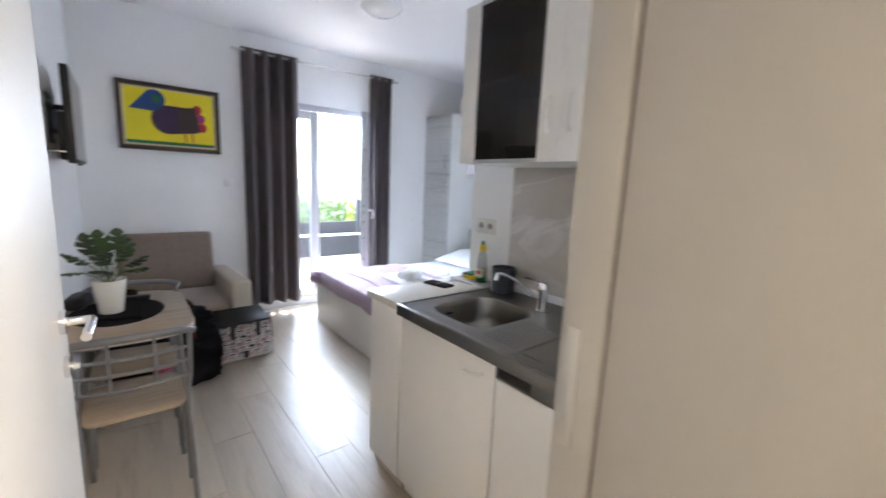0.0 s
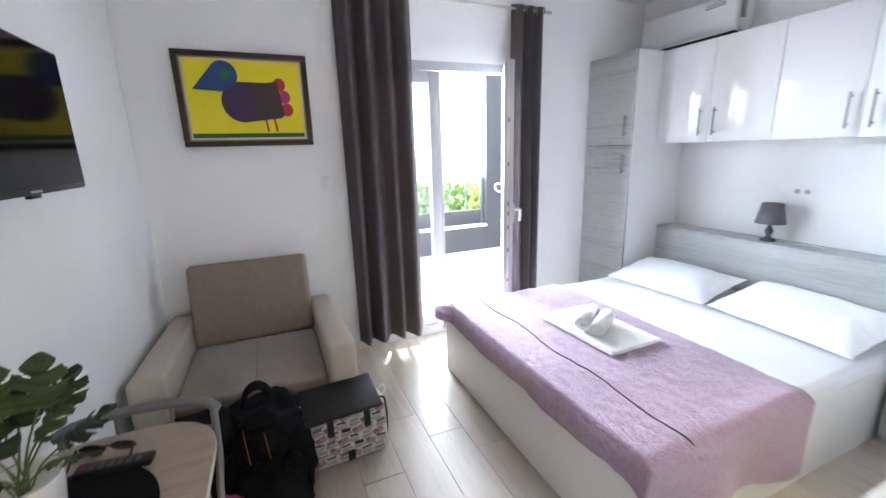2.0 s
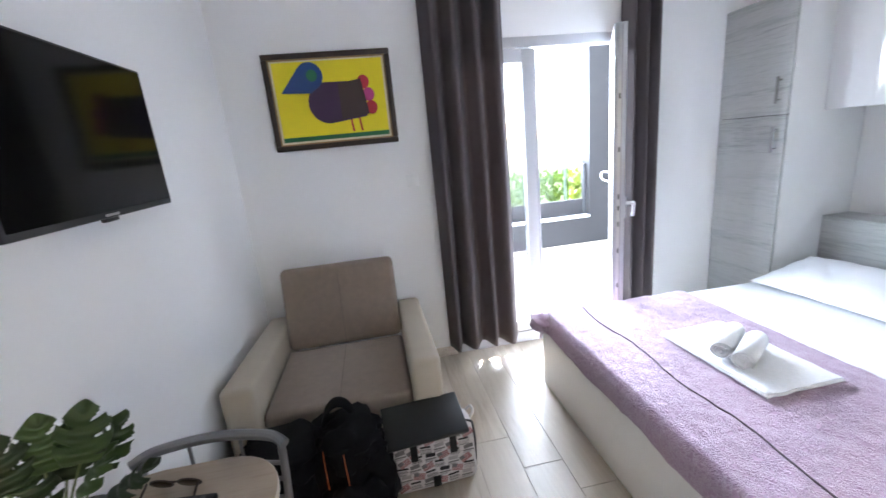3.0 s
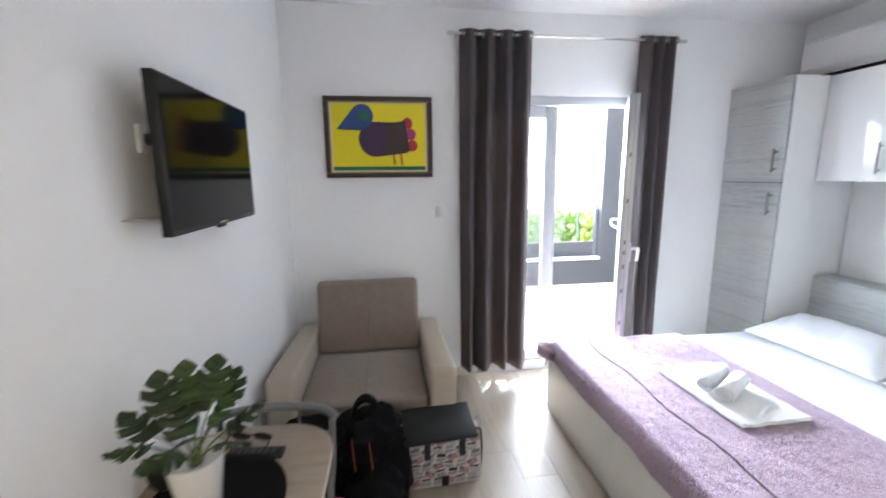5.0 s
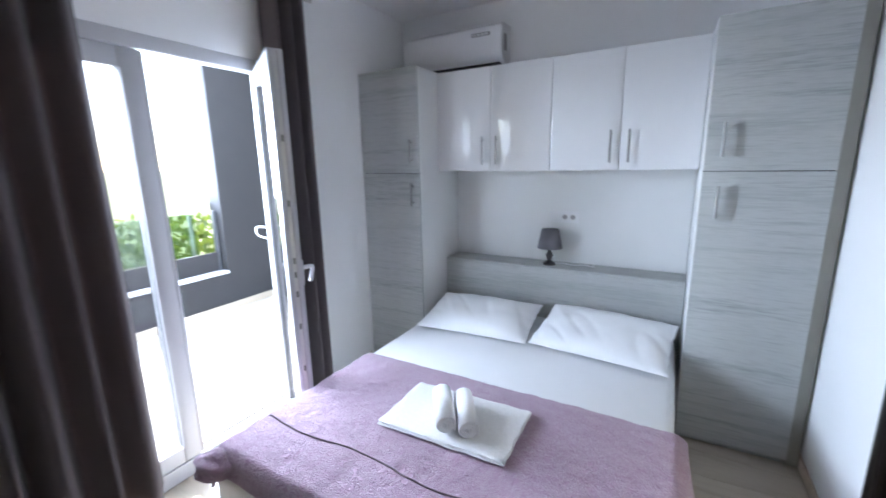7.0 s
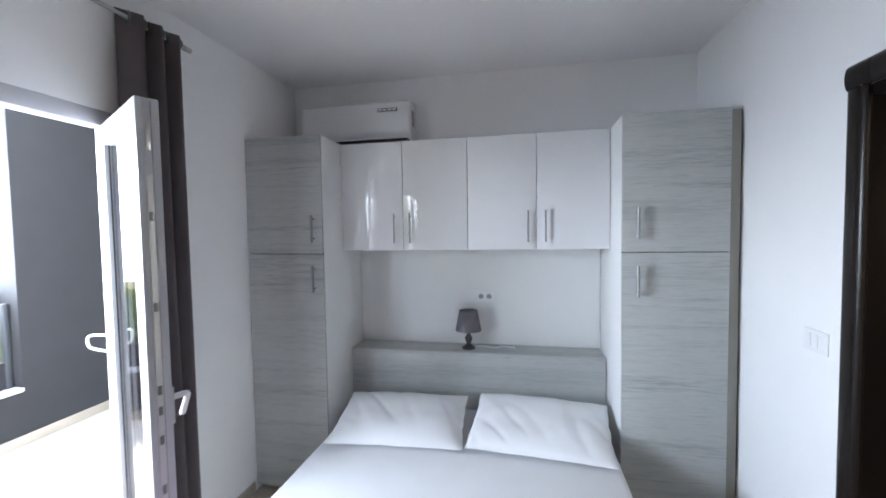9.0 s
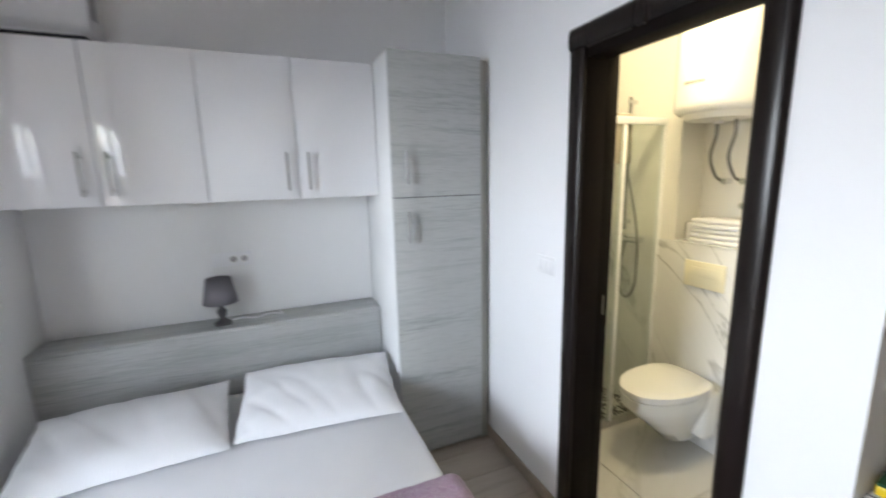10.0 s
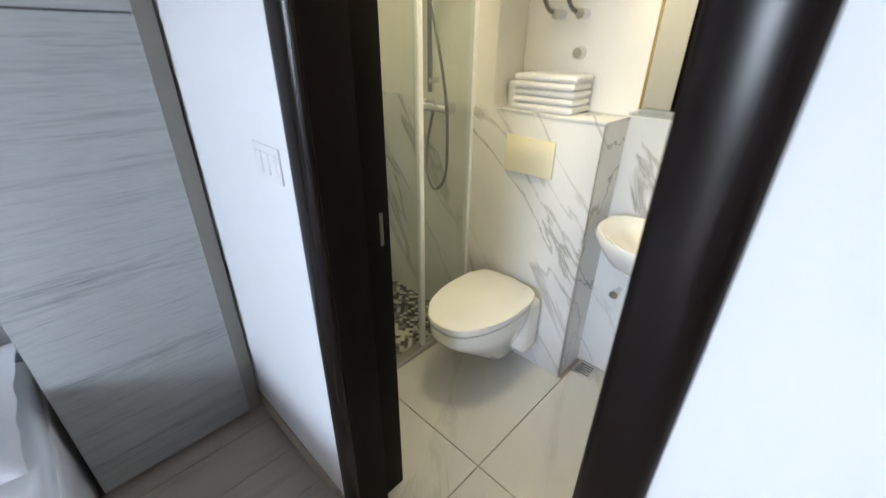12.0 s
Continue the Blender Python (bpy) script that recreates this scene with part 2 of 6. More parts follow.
TAUPE = material("taupe_woven_fabric", (0.24, 0.188, 0.148), 0.95, vary=0.12, scale=25, fine=900, bump=0.25, sheen=0.3)
BROWNCLOTH = material("brown_seam_thread", (0.20, 0.163, 0.134), 0.95)
BEIGELEATHER = material("beige_leatherette", (0.47, 0.41, 0.325), 0.55, vary=0.05, scale=10, fine=350, bump=0.12)
CURTAIN = material("taupe_curtain_cloth", (0.105, 0.089, 0.092), 0.9, vary=0.06, scale=12, fine=700, bump=0.12, sheen=0.12)
CURTAIN.node_tree.nodes["Principled BSDF"].inputs["Specular IOR Level"].default_value = 0.2
nt = CURTAIN.node_tree
tl_ = nt.nodes.new("ShaderNodeBsdfTranslucent")
tl_.inputs[0].default_value = (0.15, 0.11, 0.10, 1)
mx_ = nt.nodes.new("ShaderNodeMixShader")
mx_.inputs[0].default_value = 0.2
nt.links.new(nt.nodes["Principled BSDF"].outputs[0], mx_.inputs[1])
nt.links.new(tl_.outputs[0], mx_.inputs[2])
nt.links.new(mx_.outputs[0], nt.nodes["Material Output"].inputs[0])
BLACK = material("black_plastic", (0.012, 0.012, 0.013), 0.4, vary=0.1, bump=0.02)
BLACK.node_tree.nodes["Principled BSDF"].inputs["Specular IOR Level"].default_value = 0.3
SCREEN = material("dark_screen_glass", (0.005, 0.005, 0.0055), 0.09, vary=0.05, bump=0.0)
SCREEN.node_tree.nodes["Principled BSDF"].inputs["Specular IOR Level"].default_value = 0.15
BLACKCLOTH = material("black_nylon_cloth", (0.007, 0.0065, 0.008), 0.95, vary=0.3, scale=20, fine=500, bump=0.4)
BLACKCLOTH.node_tree.nodes["Principled BSDF"].inputs["Specular IOR Level"].default_value = 0.12
WENGE = material("dark_brown_lacquered_wood", (0.009, 0.0058, 0.0048), 0.27, vary=0.25, scale=5, fine=90, bump=0.04, coat=0.0, stretch=(1, 1, 0.06))
WENGE.node_tree.nodes["Principled BSDF"].inputs["Specular IOR Level"].default_value = 0.32
WENGEDULL = material("dark_brown_matt_lining", (0.008, 0.0052, 0.0044), 0.6, vary=0.25, scale=5, fine=90, bump=0.05, stretch=(1, 1, 0.06))
WENGEDULL.node_tree.nodes["Principled BSDF"].inputs["Specular IOR Level"].default_value = 0.08
SWITCHWHITE = material("white_switch_plastic", (0.87, 0.87, 0.87), 0.35, vary=0.01, bump=0.0)
SPLASH = marble("greige_stone_panel", (0.56, 0.515, 0.455), (0.70, 0.67, 0.63), (0.36, 0.325, 0.285), scale=2.6, rough=0.3, width=0.03, turn=(0.3, 0.9, 0.2), soft=0.5)
MARBLE = marble("white_marble_tile", (0.79, 0.79, 0.78), (0.30, 0.30, 0.285), (0.64, 0.64, 0.625), scale=2.2, rough=0.08, width=0.02, turn=(0.35, radians(32), radians(25)), soft=0.38, streaked=(0.5, 0.8, 3.0))
# the white marble again, its colour darkened for the dimmer light on the floor
SHADEDMARBLE = marble("shaded_white_marble_floor", (0.60, 0.60, 0.59), (0.34, 0.335, 0.32), (0.47, 0.465, 0.455), scale=2.0, rough=0.06, width=0.024, turn=(0.2, 0.1, radians(28)), soft=0.4, streaked=(0.55, 3.0, 1.0))
CREAMTILE = material("plain_cream_tile", (0.80, 0.785, 0.74), 0.22, vary=0.025, scale=2.5, fine=60, bump=0.01)
MOSAIC = mosaic("patterned_shower_tile")
PORCELAIN = material("white_porcelain", (0.82, 0.82, 0.80), 0.08, vary=0.01, bump=0.0, coat=0.5)
PVC = material("white_pvc", (0.80, 0.80, 0.81), 0.3, vary=0.015, bump=0.005)
IVORY = material("off_white_plastic", (0.76, 0.75, 0.71), 0.3, vary=0.02, bump=0.0)
FLUSH = material("ivory_plastic", (0.80, 0.74, 0.54), 0.3, vary=0.02, bump=0.0)
PANE = glass("clear_pane")
SMOKE = glass("smoked_pane", (0.6, 0.58, 0.57), 0.75)
RAILGLASS = glass("greenish_rail_glass", (0.75, 0.85, 0.78), 0.85)
SHOWERGLASS = glass("shower_glass", (0.95, 0.98, 0.96), 0.93)
MIRROR = material("mirror", (0.85, 0.86, 0.86), 0.02, 1.0, vary=0.0, bump=0.0)
SHEET = material("white_cotton_sheet", (0.83, 0.83, 0.84), 0.9, vary=0.02, scale=7, fine=600, bump=0.08)
TOWEL = material("white_terry_towel", (0.80, 0.79, 0.79), 1.0, vary=0.05, scale=60, fine=700, bump=0.6, sheen=0.3)
QUILT = material("dusty_pink_embossed_quilt", (0.41, 0.26, 0.355), 0.85, vary=0.05, scale=26, fine=90, bump=1.0, sheen=0.5, depth=0.014)
nt = QUILT.node_tree
co_ = nt.nodes.new("ShaderNodeTexCoord")
swirl = node(nt, "ShaderNodeTexNoise", Scale=27.0, Detail=1.0, Distortion=2.6)
nt.links.new(co_.outputs["Object"], swirl.inputs["Vector"])
fold = node(nt, "ShaderNodeMapRange")
fold.inputs[1].default_value, fold.inputs[2].default_value = 0.36, 0.64
nt.links.new(swirl.outputs[0], fold.inputs[0])
wave_ = nt.nodes.new("ShaderNodeMath")
wave_.operation = "PINGPONG"
wave_.inputs[1].default_value = 0.25
nt.links.new(fold.outputs[0], wave_.inputs[0])
emboss = node(nt, "ShaderNodeBump", Strength=0.75, Distance=0.018)
nt.links.new(wave_.outputs[0], emboss.inputs["Height"])
nt.links.new(emboss.outputs[0], nt.nodes["Principled BSDF"].inputs["Normal"])
# dark colour for the shade inside the open fold of the quilt
FOLDSHADE = material("fold_slit_shade", (0.10, 0.07, 0.08), 0.9)
DARKGREY = material("anthracite_render", (0.019, 0.018, 0.0195), 0.95, vary=0.1, scale=4, fine=150, bump=0.3)
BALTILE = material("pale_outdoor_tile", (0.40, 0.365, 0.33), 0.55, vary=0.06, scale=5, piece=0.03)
BALSKIRT = material("beige_stone_skirting", (0.34, 0.29, 0.23), 0.6, vary=0.1)
HEDGE = material("hedge_leaves", (0.075, 0.12, 0.02), 0.6, vary=0.5, scale=9, fine=60)
nt = HEDGE.node_tree
thin_ = nt.nodes.new("ShaderNodeBsdfTranslucent")
thin_.inputs[0].default_value = (0.15, 0.20, 0.03, 1)
both_ = nt.nodes.new("ShaderNodeMixShader")
both_.inputs[0].default_value = 0.4
nt.links.new(nt.nodes["Principled BSDF"].outputs[0], both_.inputs[1])
nt.links.new(thin_.outputs[0], both_.inputs[2])
nt.links.new(both_.outputs[0], nt.nodes["Material Output"].inputs[0])
LEAF = material("monstera_leaf", (0.026, 0.056, 0.010), 0.5, vary=0.35, scale=12, fine=80, bump=0.1, piece=0.5)
STALK = material("pale_green_stalk", (0.10, 0.14, 0.04), 0.5, vary=0.2)
BROWNLENS = material("brown_lens", (0.018, 0.010, 0.007), 0.12, vary=0.1, bump=0.0)
SOIL = material("dark_soil", (0.03, 0.022, 0.016), 1.0, vary=0.4, fine=200, bump=0.8)
LAMPSHADE = material("grey_pleated_shade", (0.19, 0.178, 0.195), 0.9, vary=0.06, fine=500, bump=0.2)
LAMPBASE = material("dark_grey_wooden_base", (0.06, 0.057, 0.06), 0.4, vary=0.1)
YELLOW = material("yellow_print", (0.80, 0.68, 0.012), 0.6, vary=0.03, fine=200, bump=0.0)
BLUE = material("blue_print", (0.018, 0.06, 0.20), 0.6, vary=0.15)
PLUM = material("plum_print", (0.045, 0.018, 0.06), 0.6, vary=0.2, scale=8)
BROWNP = material("brown_print", (0.045, 0.025, 0.022), 0.6, vary=0.2)
RED = material("red_print", (0.42, 0.018, 0.035), 0.6, vary=0.15)
MAGENTA = material("magenta_print", (0.36, 0.03, 0.16), 0.6, vary=0.15)
GREENP = material("green_print", (0.01, 0.13, 0.05), 0.6, vary=0.1)
FRAMEWOOD = material("dark_brown_picture_frame", (0.028, 0.015, 0.010), 0.5, vary=0.3, scale=20, bump=0.1)
GOLDLIP = material("dull_gold_lip", (0.30, 0.20, 0.09), 0.45, 0.6, vary=0.2)
MAT = material("cream_picture_mount", (0.70, 0.64, 0.48), 0.7, vary=0.03)
CASEPRINT = material("pale_printed_canvas", (0.56, 0.53, 0.53), 0.7, vary=0.12, scale=30, fine=300)
PINKINK = material("dull_red_print", (0.30, 0.12, 0.12), 0.7, vary=0.2)
SILVERINK = material("pale_grey_print", (0.34, 0.32, 0.325), 0.7, vary=0.2)
GREYINK = material("grey_print", (0.16, 0.15, 0.155), 0.7, vary=0.2)
CLEARPLASTIC = glass("clear_bottle", (0.95, 0.97, 0.98), 0.85)
nt = CLEARPLASTIC.node_tree
haze_ = node(nt, "ShaderNodeBsdfDiffuse")
haze_.inputs[0].default_value = (0.75, 0.76, 0.74, 1)
milky = nt.nodes.new("ShaderNodeMixShader")
milky.inputs[0].default_value = 0.06
nt.links.new(nt.nodes["Material Output"].inputs[0].links[0].from_socket, milky.inputs[1])
nt.links.new(haze_.outputs[0], milky.inputs[2])
nt.links.new(milky.outputs[0], nt.nodes["Material Output"].inputs[0])
SOAPYELLOW = material("yellow_plastic", (0.80, 0.55, 0.02), 0.35, vary=0.03)
PALEYELLOW = material("pale_yellow_paper", (0.72, 0.68, 0.48), 0.5)
SOAPGREEN = material("green_soap", (0.02, 0.22, 0.05), 0.2, vary=0.05)
SPONGEGREEN = material("green_scourer", (0.015, 0.075, 0.025), 1.0, vary=0.3, fine=400, bump=0.8)
CHARCOAL = material("charcoal_plastic", (0.035, 0.037, 0.042), 0.4, vary=0.1)
PINKCLOTH = material("pink_cloth", (0.40, 0.06, 0.16), 0.9, vary=0.2)
ORANGE = material("orange_cord", (0.55, 0.12, 0.03), 0.7)
WARMGLOW = glow("warm_lamp", (1.0, 0.86, 0.54), 9.5)
# beige laminate with the shade of its recess mixed into the colour
FILLERSHADE = material("shaded_beige_laminate", (0.38, 0.365, 0.315), 0.5, vary=0.04, fine=260, bump=0.01)
# colour of the unseen hall walls, kept dark to cut bounced light
DIMHALL = material("dimmed_hall_paint", (0.33, 0.32, 0.305), 0.85, vary=0.05, scale=2)
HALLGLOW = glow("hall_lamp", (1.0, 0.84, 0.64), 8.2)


# ---- mesh helpers ----
def box(bm, x0, y0, z0, x1, y1, z1, bevel=0.0, seg=2):
    r = bmesh.ops.create_cube(bm, size=1.0)
    vs = r["verts"]
    bmesh.ops.transform(bm, matrix=Matrix.LocRotScale(((x0 + x1) / 2, (y0 + y1) / 2, (z0 + z1) / 2), None, (abs(x1 - x0), abs(y1 - y0), abs(z1 - z0))), verts=vs)
    if bevel:
        es = list({e for v in vs for e in v.link_edges})
        bmesh.ops.bevel(bm, geom=es, offset=bevel, segments=seg, affect="EDGES", profile=0.5, clamp_overlap=True)
    return bm


def B(x0, y0, z0, x1, y1, z1, bevel=0.0, seg=2):
    return box(bmesh.new(), x0, y0, z0, x1, y1, z1, bevel, seg)


def rod(bm, p, q, r, seg=12, r2=None):
    p, q = Vector(p), Vector(q)
    d = q - p
    m = Matrix.Translation((p + q) / 2) @ d.to_track_quat("Z", "Y").to_matrix().to_4x4()
    bmesh.ops.create_cone(bm, cap_ends=True, segments=seg, radius1=r, radius2=r if r2 is None else r2, depth=d.length, matrix=m)
    return bm


def tube(bm, pts, r, seg=8):
    """A round tube along a smoothed line of points."""
    pts = [Vector(p) for p in pts]
    path = []
    n = len(pts)
    for i in range(n - 1):
        a, b, c, d = pts[max(i - 1, 0)], pts[i], pts[i + 1], pts[min(i + 2, n - 1)]
        for k in range(6):
            t = k / 6
            path.append(0.5 * ((2 * b) + (c - a) * t + (2 * a - 5 * b + 4 * c - d) * t * t + (3 * b - a - 3 * c + d) * t ** 3))
    path.append(pts[-1])
    rings = []
    up = Vector((0.13, 0.27, 0.95))
    for i, p in enumerate(path):
        t = (path[min(i + 1, len(path) - 1)] - path[max(i - 1, 0)]).normalized()
        s = t.cross(up)
        if s.length < 0.05:
            s = t.cross(Vector((1, 0, 0)))
        s.normalize()
        w = s.cross(t)
        rings.append([bm.verts.new(p + r * (math.cos(2 * math.pi * k / seg) * s + math.sin(2 * math.pi * k / seg) * w)) for k in range(seg)])
    for a, b in zip(rings, rings[1:]):
        for k in range(seg):
            bm.faces.new((a[k], a[(k + 1) % seg], b[(k + 1) % seg], b[k]))
    bm.faces.new(rings[0][::-1])
    bm.faces.new(rings[-1])
    return bm


def lathe(profile, seg=28, sx=1.0, sy=1.0, at=(0, 0, 0)):
    """Turned form from (radius, height) pairs."""
    bm = bmesh.new()
    rings = []
    for r, z in profile:
        rings.append([bm.verts.new((at[0] + sx * r * math.cos(2 * math.pi * k / seg), at[1] + sy * r * math.sin(2 * math.pi * k / seg), at[2] + z)) for k in range(seg)])
    for a, b in zip(rings, rings[1:]):
        for k in range(seg):
            bm.faces.new((a[k], a[(k + 1) % seg], b[(k + 1) % seg], b[k]))
    bm.faces.new(rings[0][::-1])
    bm.faces.new(rings[-1])
    return bm


def prism(outline, z0, z1, bevel=0.0):
    """An upright slab from an outline in plan."""
    bm = bmesh.new()
    low = [bm.verts.new((x, y, z0)) for x, y in outline]
    top = [bm.verts.new((x, y, z1)) for x, y in outline]
    n = len(outline)
    bm.faces.new(low[::-1])
    f = bm.faces.new(top)
    for k in range(n):
        bm.faces.new((low[k], low[(k + 1) % n], top[(k + 1) % n], top[k]))
    if bevel:
        bmesh.ops.bevel(bm, geom=list(f.edges), offset=bevel, segments=2, affect="EDGES", profile=0.5)
    return bm


def rounded(x0, y0, x1, y1, r, n=6):
    pts = []
    for cx, cy, a in ((x1 - r, y1 - r, 0), (x0 + r, y1 - r, 90), (x0 + r, y0 + r, 180), (x1 - r, y0 + r, 270)):
        for k in range(n + 1):
            t = radians(a + 90 * k / n)
            pts.append((cx + r * math.cos(t), cy + r * math.sin(t)))
    return pts


def sheet(nx, ny, f):
    """A grid skin; f gives the place for u, v in 0..1."""
    bm = bmesh.new()
    g = [[bm.verts.new(f(i / nx, j / ny)) for j in range(ny + 1)] for i in range(nx + 1)]
    for i in range(nx):
        for j in range(ny):
            bm.faces.new((g[i][j], g[i + 1][j], g[i + 1][j + 1], g[i][j + 1]))
    return bm


def finish(name, bm, mat, smooth=35.0):
    bmesh.ops.recalc_face_normals(bm, faces=bm.faces)
    me = bpy.data.meshes.new(name)
    bm.to_mesh(me)
    bm.free()
    me.materials.append(mat)
    me.polygons.foreach_set("use_smooth", [True] * len(me.polygons))
    me.set_sharp_from_angle(angle=radians(smooth))
    me.update()
    return me


def part(name, bm, mat, parent, label="", smooth=35.0):
    ob = new(name, finish(name, bm, mat, smooth))
    ob.parent = parent
    if label:
        tagged(ob, label)
    return ob


def thing(name, label, category, at=(0, 0, 0), rz=0.0, group="", kind=""):
    ob = new(name)
    ob.empty_display_size = 0.05
    ob.matrix_basis = pose(*at, 0, 0, rz)
    return tagged(ob, label, category, group, kind)


def solid(name, bm, mat, label, category, at=(0, 0, 0), rz=0.0, group="", kind="", smooth=35.0):
    ob = new(name, finish(name, bm, mat, smooth))
    ob.matrix_basis = pose(*at, 0, 0, rz)
    return tagged(ob, label, category, group, kind)


def thicken(ob, t):
    m = ob.modifiers.new("thickness", "SOLIDIFY")
    m.thickness, m.offset = t, 0.0
    return ob


# ---- structure ----
XW, XE, YN, YB, XK, ZC = -0.085, 3.925, 4.745, 1.965, 1.69, 2.74
YD, YH = 0.73, 0.30   # inner and outer face of the entrance wall
YS = 0.68             # back wall of the bathroom

bm = B(XW - 0.3, -1.5, -0.12, XK + 0.3, YS - 0.18, -0.006)
box(bm, XW - 0.3, YS - 0.18, -0.12, XE + 0.15, YN + 0.05, -0.006)
solid("floor", bm, GROUT, "beige wood-look porcelain plank floor with narrow joints", "floor", kind="structure")
bm = B(XW - 0.3, -1.5, ZC, XK + 0.3, YS - 0.18, ZC + 0.15)
box(bm, XW - 0.3, YS - 0.18, ZC, XE + 0.15, YN + 0.25, ZC + 0.15)
solid("ceiling", bm, CEIL, "plain white painted ceiling", "ceiling", kind="structure")
solid("wall_west", B(XW - 0.2, YD, -0.01, XW, YN + 0.25, ZC), PAINT, "plain white painted wall", "wall", kind="structure")
bm = B(XW, YN, -0.01, 1.22, YN + 0.085, ZC)
box(bm, 2.52, YN, -0.01, XE + 0.15, YN + 0.085, ZC)
box(bm, 1.22, YN, 2.17, 2.52, YN + 0.085, ZC)
solid("wall_north", bm, PAINT, "white painted wall with a balcony door opening", "wall", kind="structure")
solid("wall_east", B(XE, YS - 0.18, -0.01, XE + 0.15, YN, ZC), PAINT, "white painted wall behind the bed", "wall", kind="structure")
bm = prism([(XK, YB - 0.2), (1.938, YB - 0.2), (1.938, YB), (1.914, YB), (XK, YB + 0.03)], -0.01, ZC)
box(bm, 2.662, YB - 0.2, -0.01, XE, YB, ZC)
box(bm, 1.938, YB - 0.2, 2.12, 2.662, YB, ZC)
solid("wall_bathroom", bm, PAINT, "white painted wall with the bathroom doorway", "wall", kind="structure")
solid("wall_kitchen", B(XK, YD, -0.01, XK + 0.1, YB - 0.2, ZC), PAINT, "white painted wall behind the kitchenette", "wall", kind="structure")
bm = B(XW - 0.2, YH, -0.01, -0.035, YD, ZC)
box(bm, 0.80, YH, -0.01, XK + 0.1, YD, ZC)
box(bm, -0.035, YH, 2.08, 0.80, YD, ZC)
solid("wall_south", bm, PAINT, "white painted wall with the entrance doorway", "wall", kind="structure")
# unseen walls closing the hall, darkened so that little light bounces back
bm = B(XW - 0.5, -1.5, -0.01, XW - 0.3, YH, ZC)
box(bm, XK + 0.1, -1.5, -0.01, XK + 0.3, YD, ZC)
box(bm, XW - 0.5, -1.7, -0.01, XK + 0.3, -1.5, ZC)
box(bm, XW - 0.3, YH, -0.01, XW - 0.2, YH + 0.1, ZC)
solid("wall_hall", bm, DIMHALL, "unseen entrance hall walls, coloured dark to cut bounced light", "wall", kind="structure")
bm = B(XK + 0.1, YS - 0.18, -0.01, XE, YS, 1.215)
box(bm, 3.01, YS, -0.01, XE, 0.88, 1.215)
solid("wall_shower", bm, MARBLE, "glossy white marble-look tiled bathroom wall", "wall", kind="structure")
bm = B(XK + 0.1, YS - 0.18, 1.215, XE, YS - 0.001, ZC)
box(bm, 3.01, YS - 0.001, 1.215, XE, 0.879, ZC)
solid("wall_shower_upper", bm, CREAMTILE, "plain cream upper part of the bathroom wall", "wall", kind="structure")
bm = B(XK + 0.1, YS, -0.01, XK + 0.108, YB - 0.2, ZC)
box(bm, XE - 0.008, 0.88, -0.01, XE, YB - 0.2, ZC)
solid("wall_tiling", bm, MARBLE, "white marble-look wall tiles in the bathroom", "wall", kind="structure")

for nm, co in (("baseboard_south", (2.70, YB, 0, XE, YB + 0.010, 0.07)), ("baseboard_west", (XW, YD + 0.05, 0, XW + 0.010, YN, 0.07)),
               ("baseboard_north", (XW + 0.01, YN - 0.010, 0, 1.215, YN, 0.07)), ("baseboard_corner", (2.525, YN - 0.010, 0, 3.3, YN, 0.07))):
    solid(nm, B(*co, 0.003), SKIRT, "beige wood-look tile skirting along the wall", "baseboard", kind="structure")

solid("baseboard_bath", prism([(XK + 0.003, YB + 0.0298), (1.912, YB + 0.0005), (1.912, YB + 0.0105), (XK + 0.003, YB + 0.0398)], 0, 0.07), SKIRT, "beige wood-look tile skirting along the wall", "baseboard", kind="structure")

# ---- balcony door ----
bd = thing("door_balcony", "white PVC double balcony door with one glazed leaf open", "balcony door", (0, 0, 0), kind="structure")
for co in ((1.22, 4.747, 0.0, 1.285, 4.825, 2.17), (2.478, 4.747, 0.0, 2.52, 4.815, 2.17), (1.285, 4.747, 2.105, 2.478, 4.825, 2.17), (1.285, 4.747, 0.0, 2.478, 4.825, 0.085)):
    part("frame_bar", B(*co, 0.004), FRAMEPVC, bd)
part("threshold_seal", B(1.90, 4.812, 0.085, 2.478, 4.822, 0.09), BLACK, bd, "black rubber seal on the threshold")


def leaf(parent, width, z0, z1, name="leaf"):
    """A glazed leaf whose hinge edge stands at the local origin and which reaches along +x."""
    body = part(name, B(0, -0.035, z0, 0.075, 0.035, z1, 0.006), FRAMEPVC, parent)
    part("stile", B(width - 0.085, -0.035, z0, width, 0.035, z1, 0.006), FRAMEPVC, body)
    part("stile_lip", B(width, -0.035, z0 + 0.004, width + 0.014, -0.018, z1 - 0.004, 0.003), FRAMEPVC, body)
    part("rail_bar", B(0.075, -0.034, z0, width - 0.085, 0.034, z0 + 0.085, 0.005), FRAMEPVC, body)
    part("rail_bar", B(0.075, -0.034, z1 - 0.085, width - 0.085, 0.034, z1, 0.005), FRAMEPVC, body)
    g = part("pane", B(0.076, -0.012, z0 + 0.086, width - 0.086, 0.012, z1 - 0.086), PANE, body)
    g.visible_shadow = False
    for y in (-0.017, 0.017):
        bm = B(0.074, y - 0.002, z0 + 0.084, 0.08, y + 0.002, z1 - 0.084)
        box(bm, width - 0.09, y - 0.002, z0 + 0.084, width - 0.084, y + 0.002, z1 - 0.084)
        part("gasket", bm, BLACK, body)
    return body


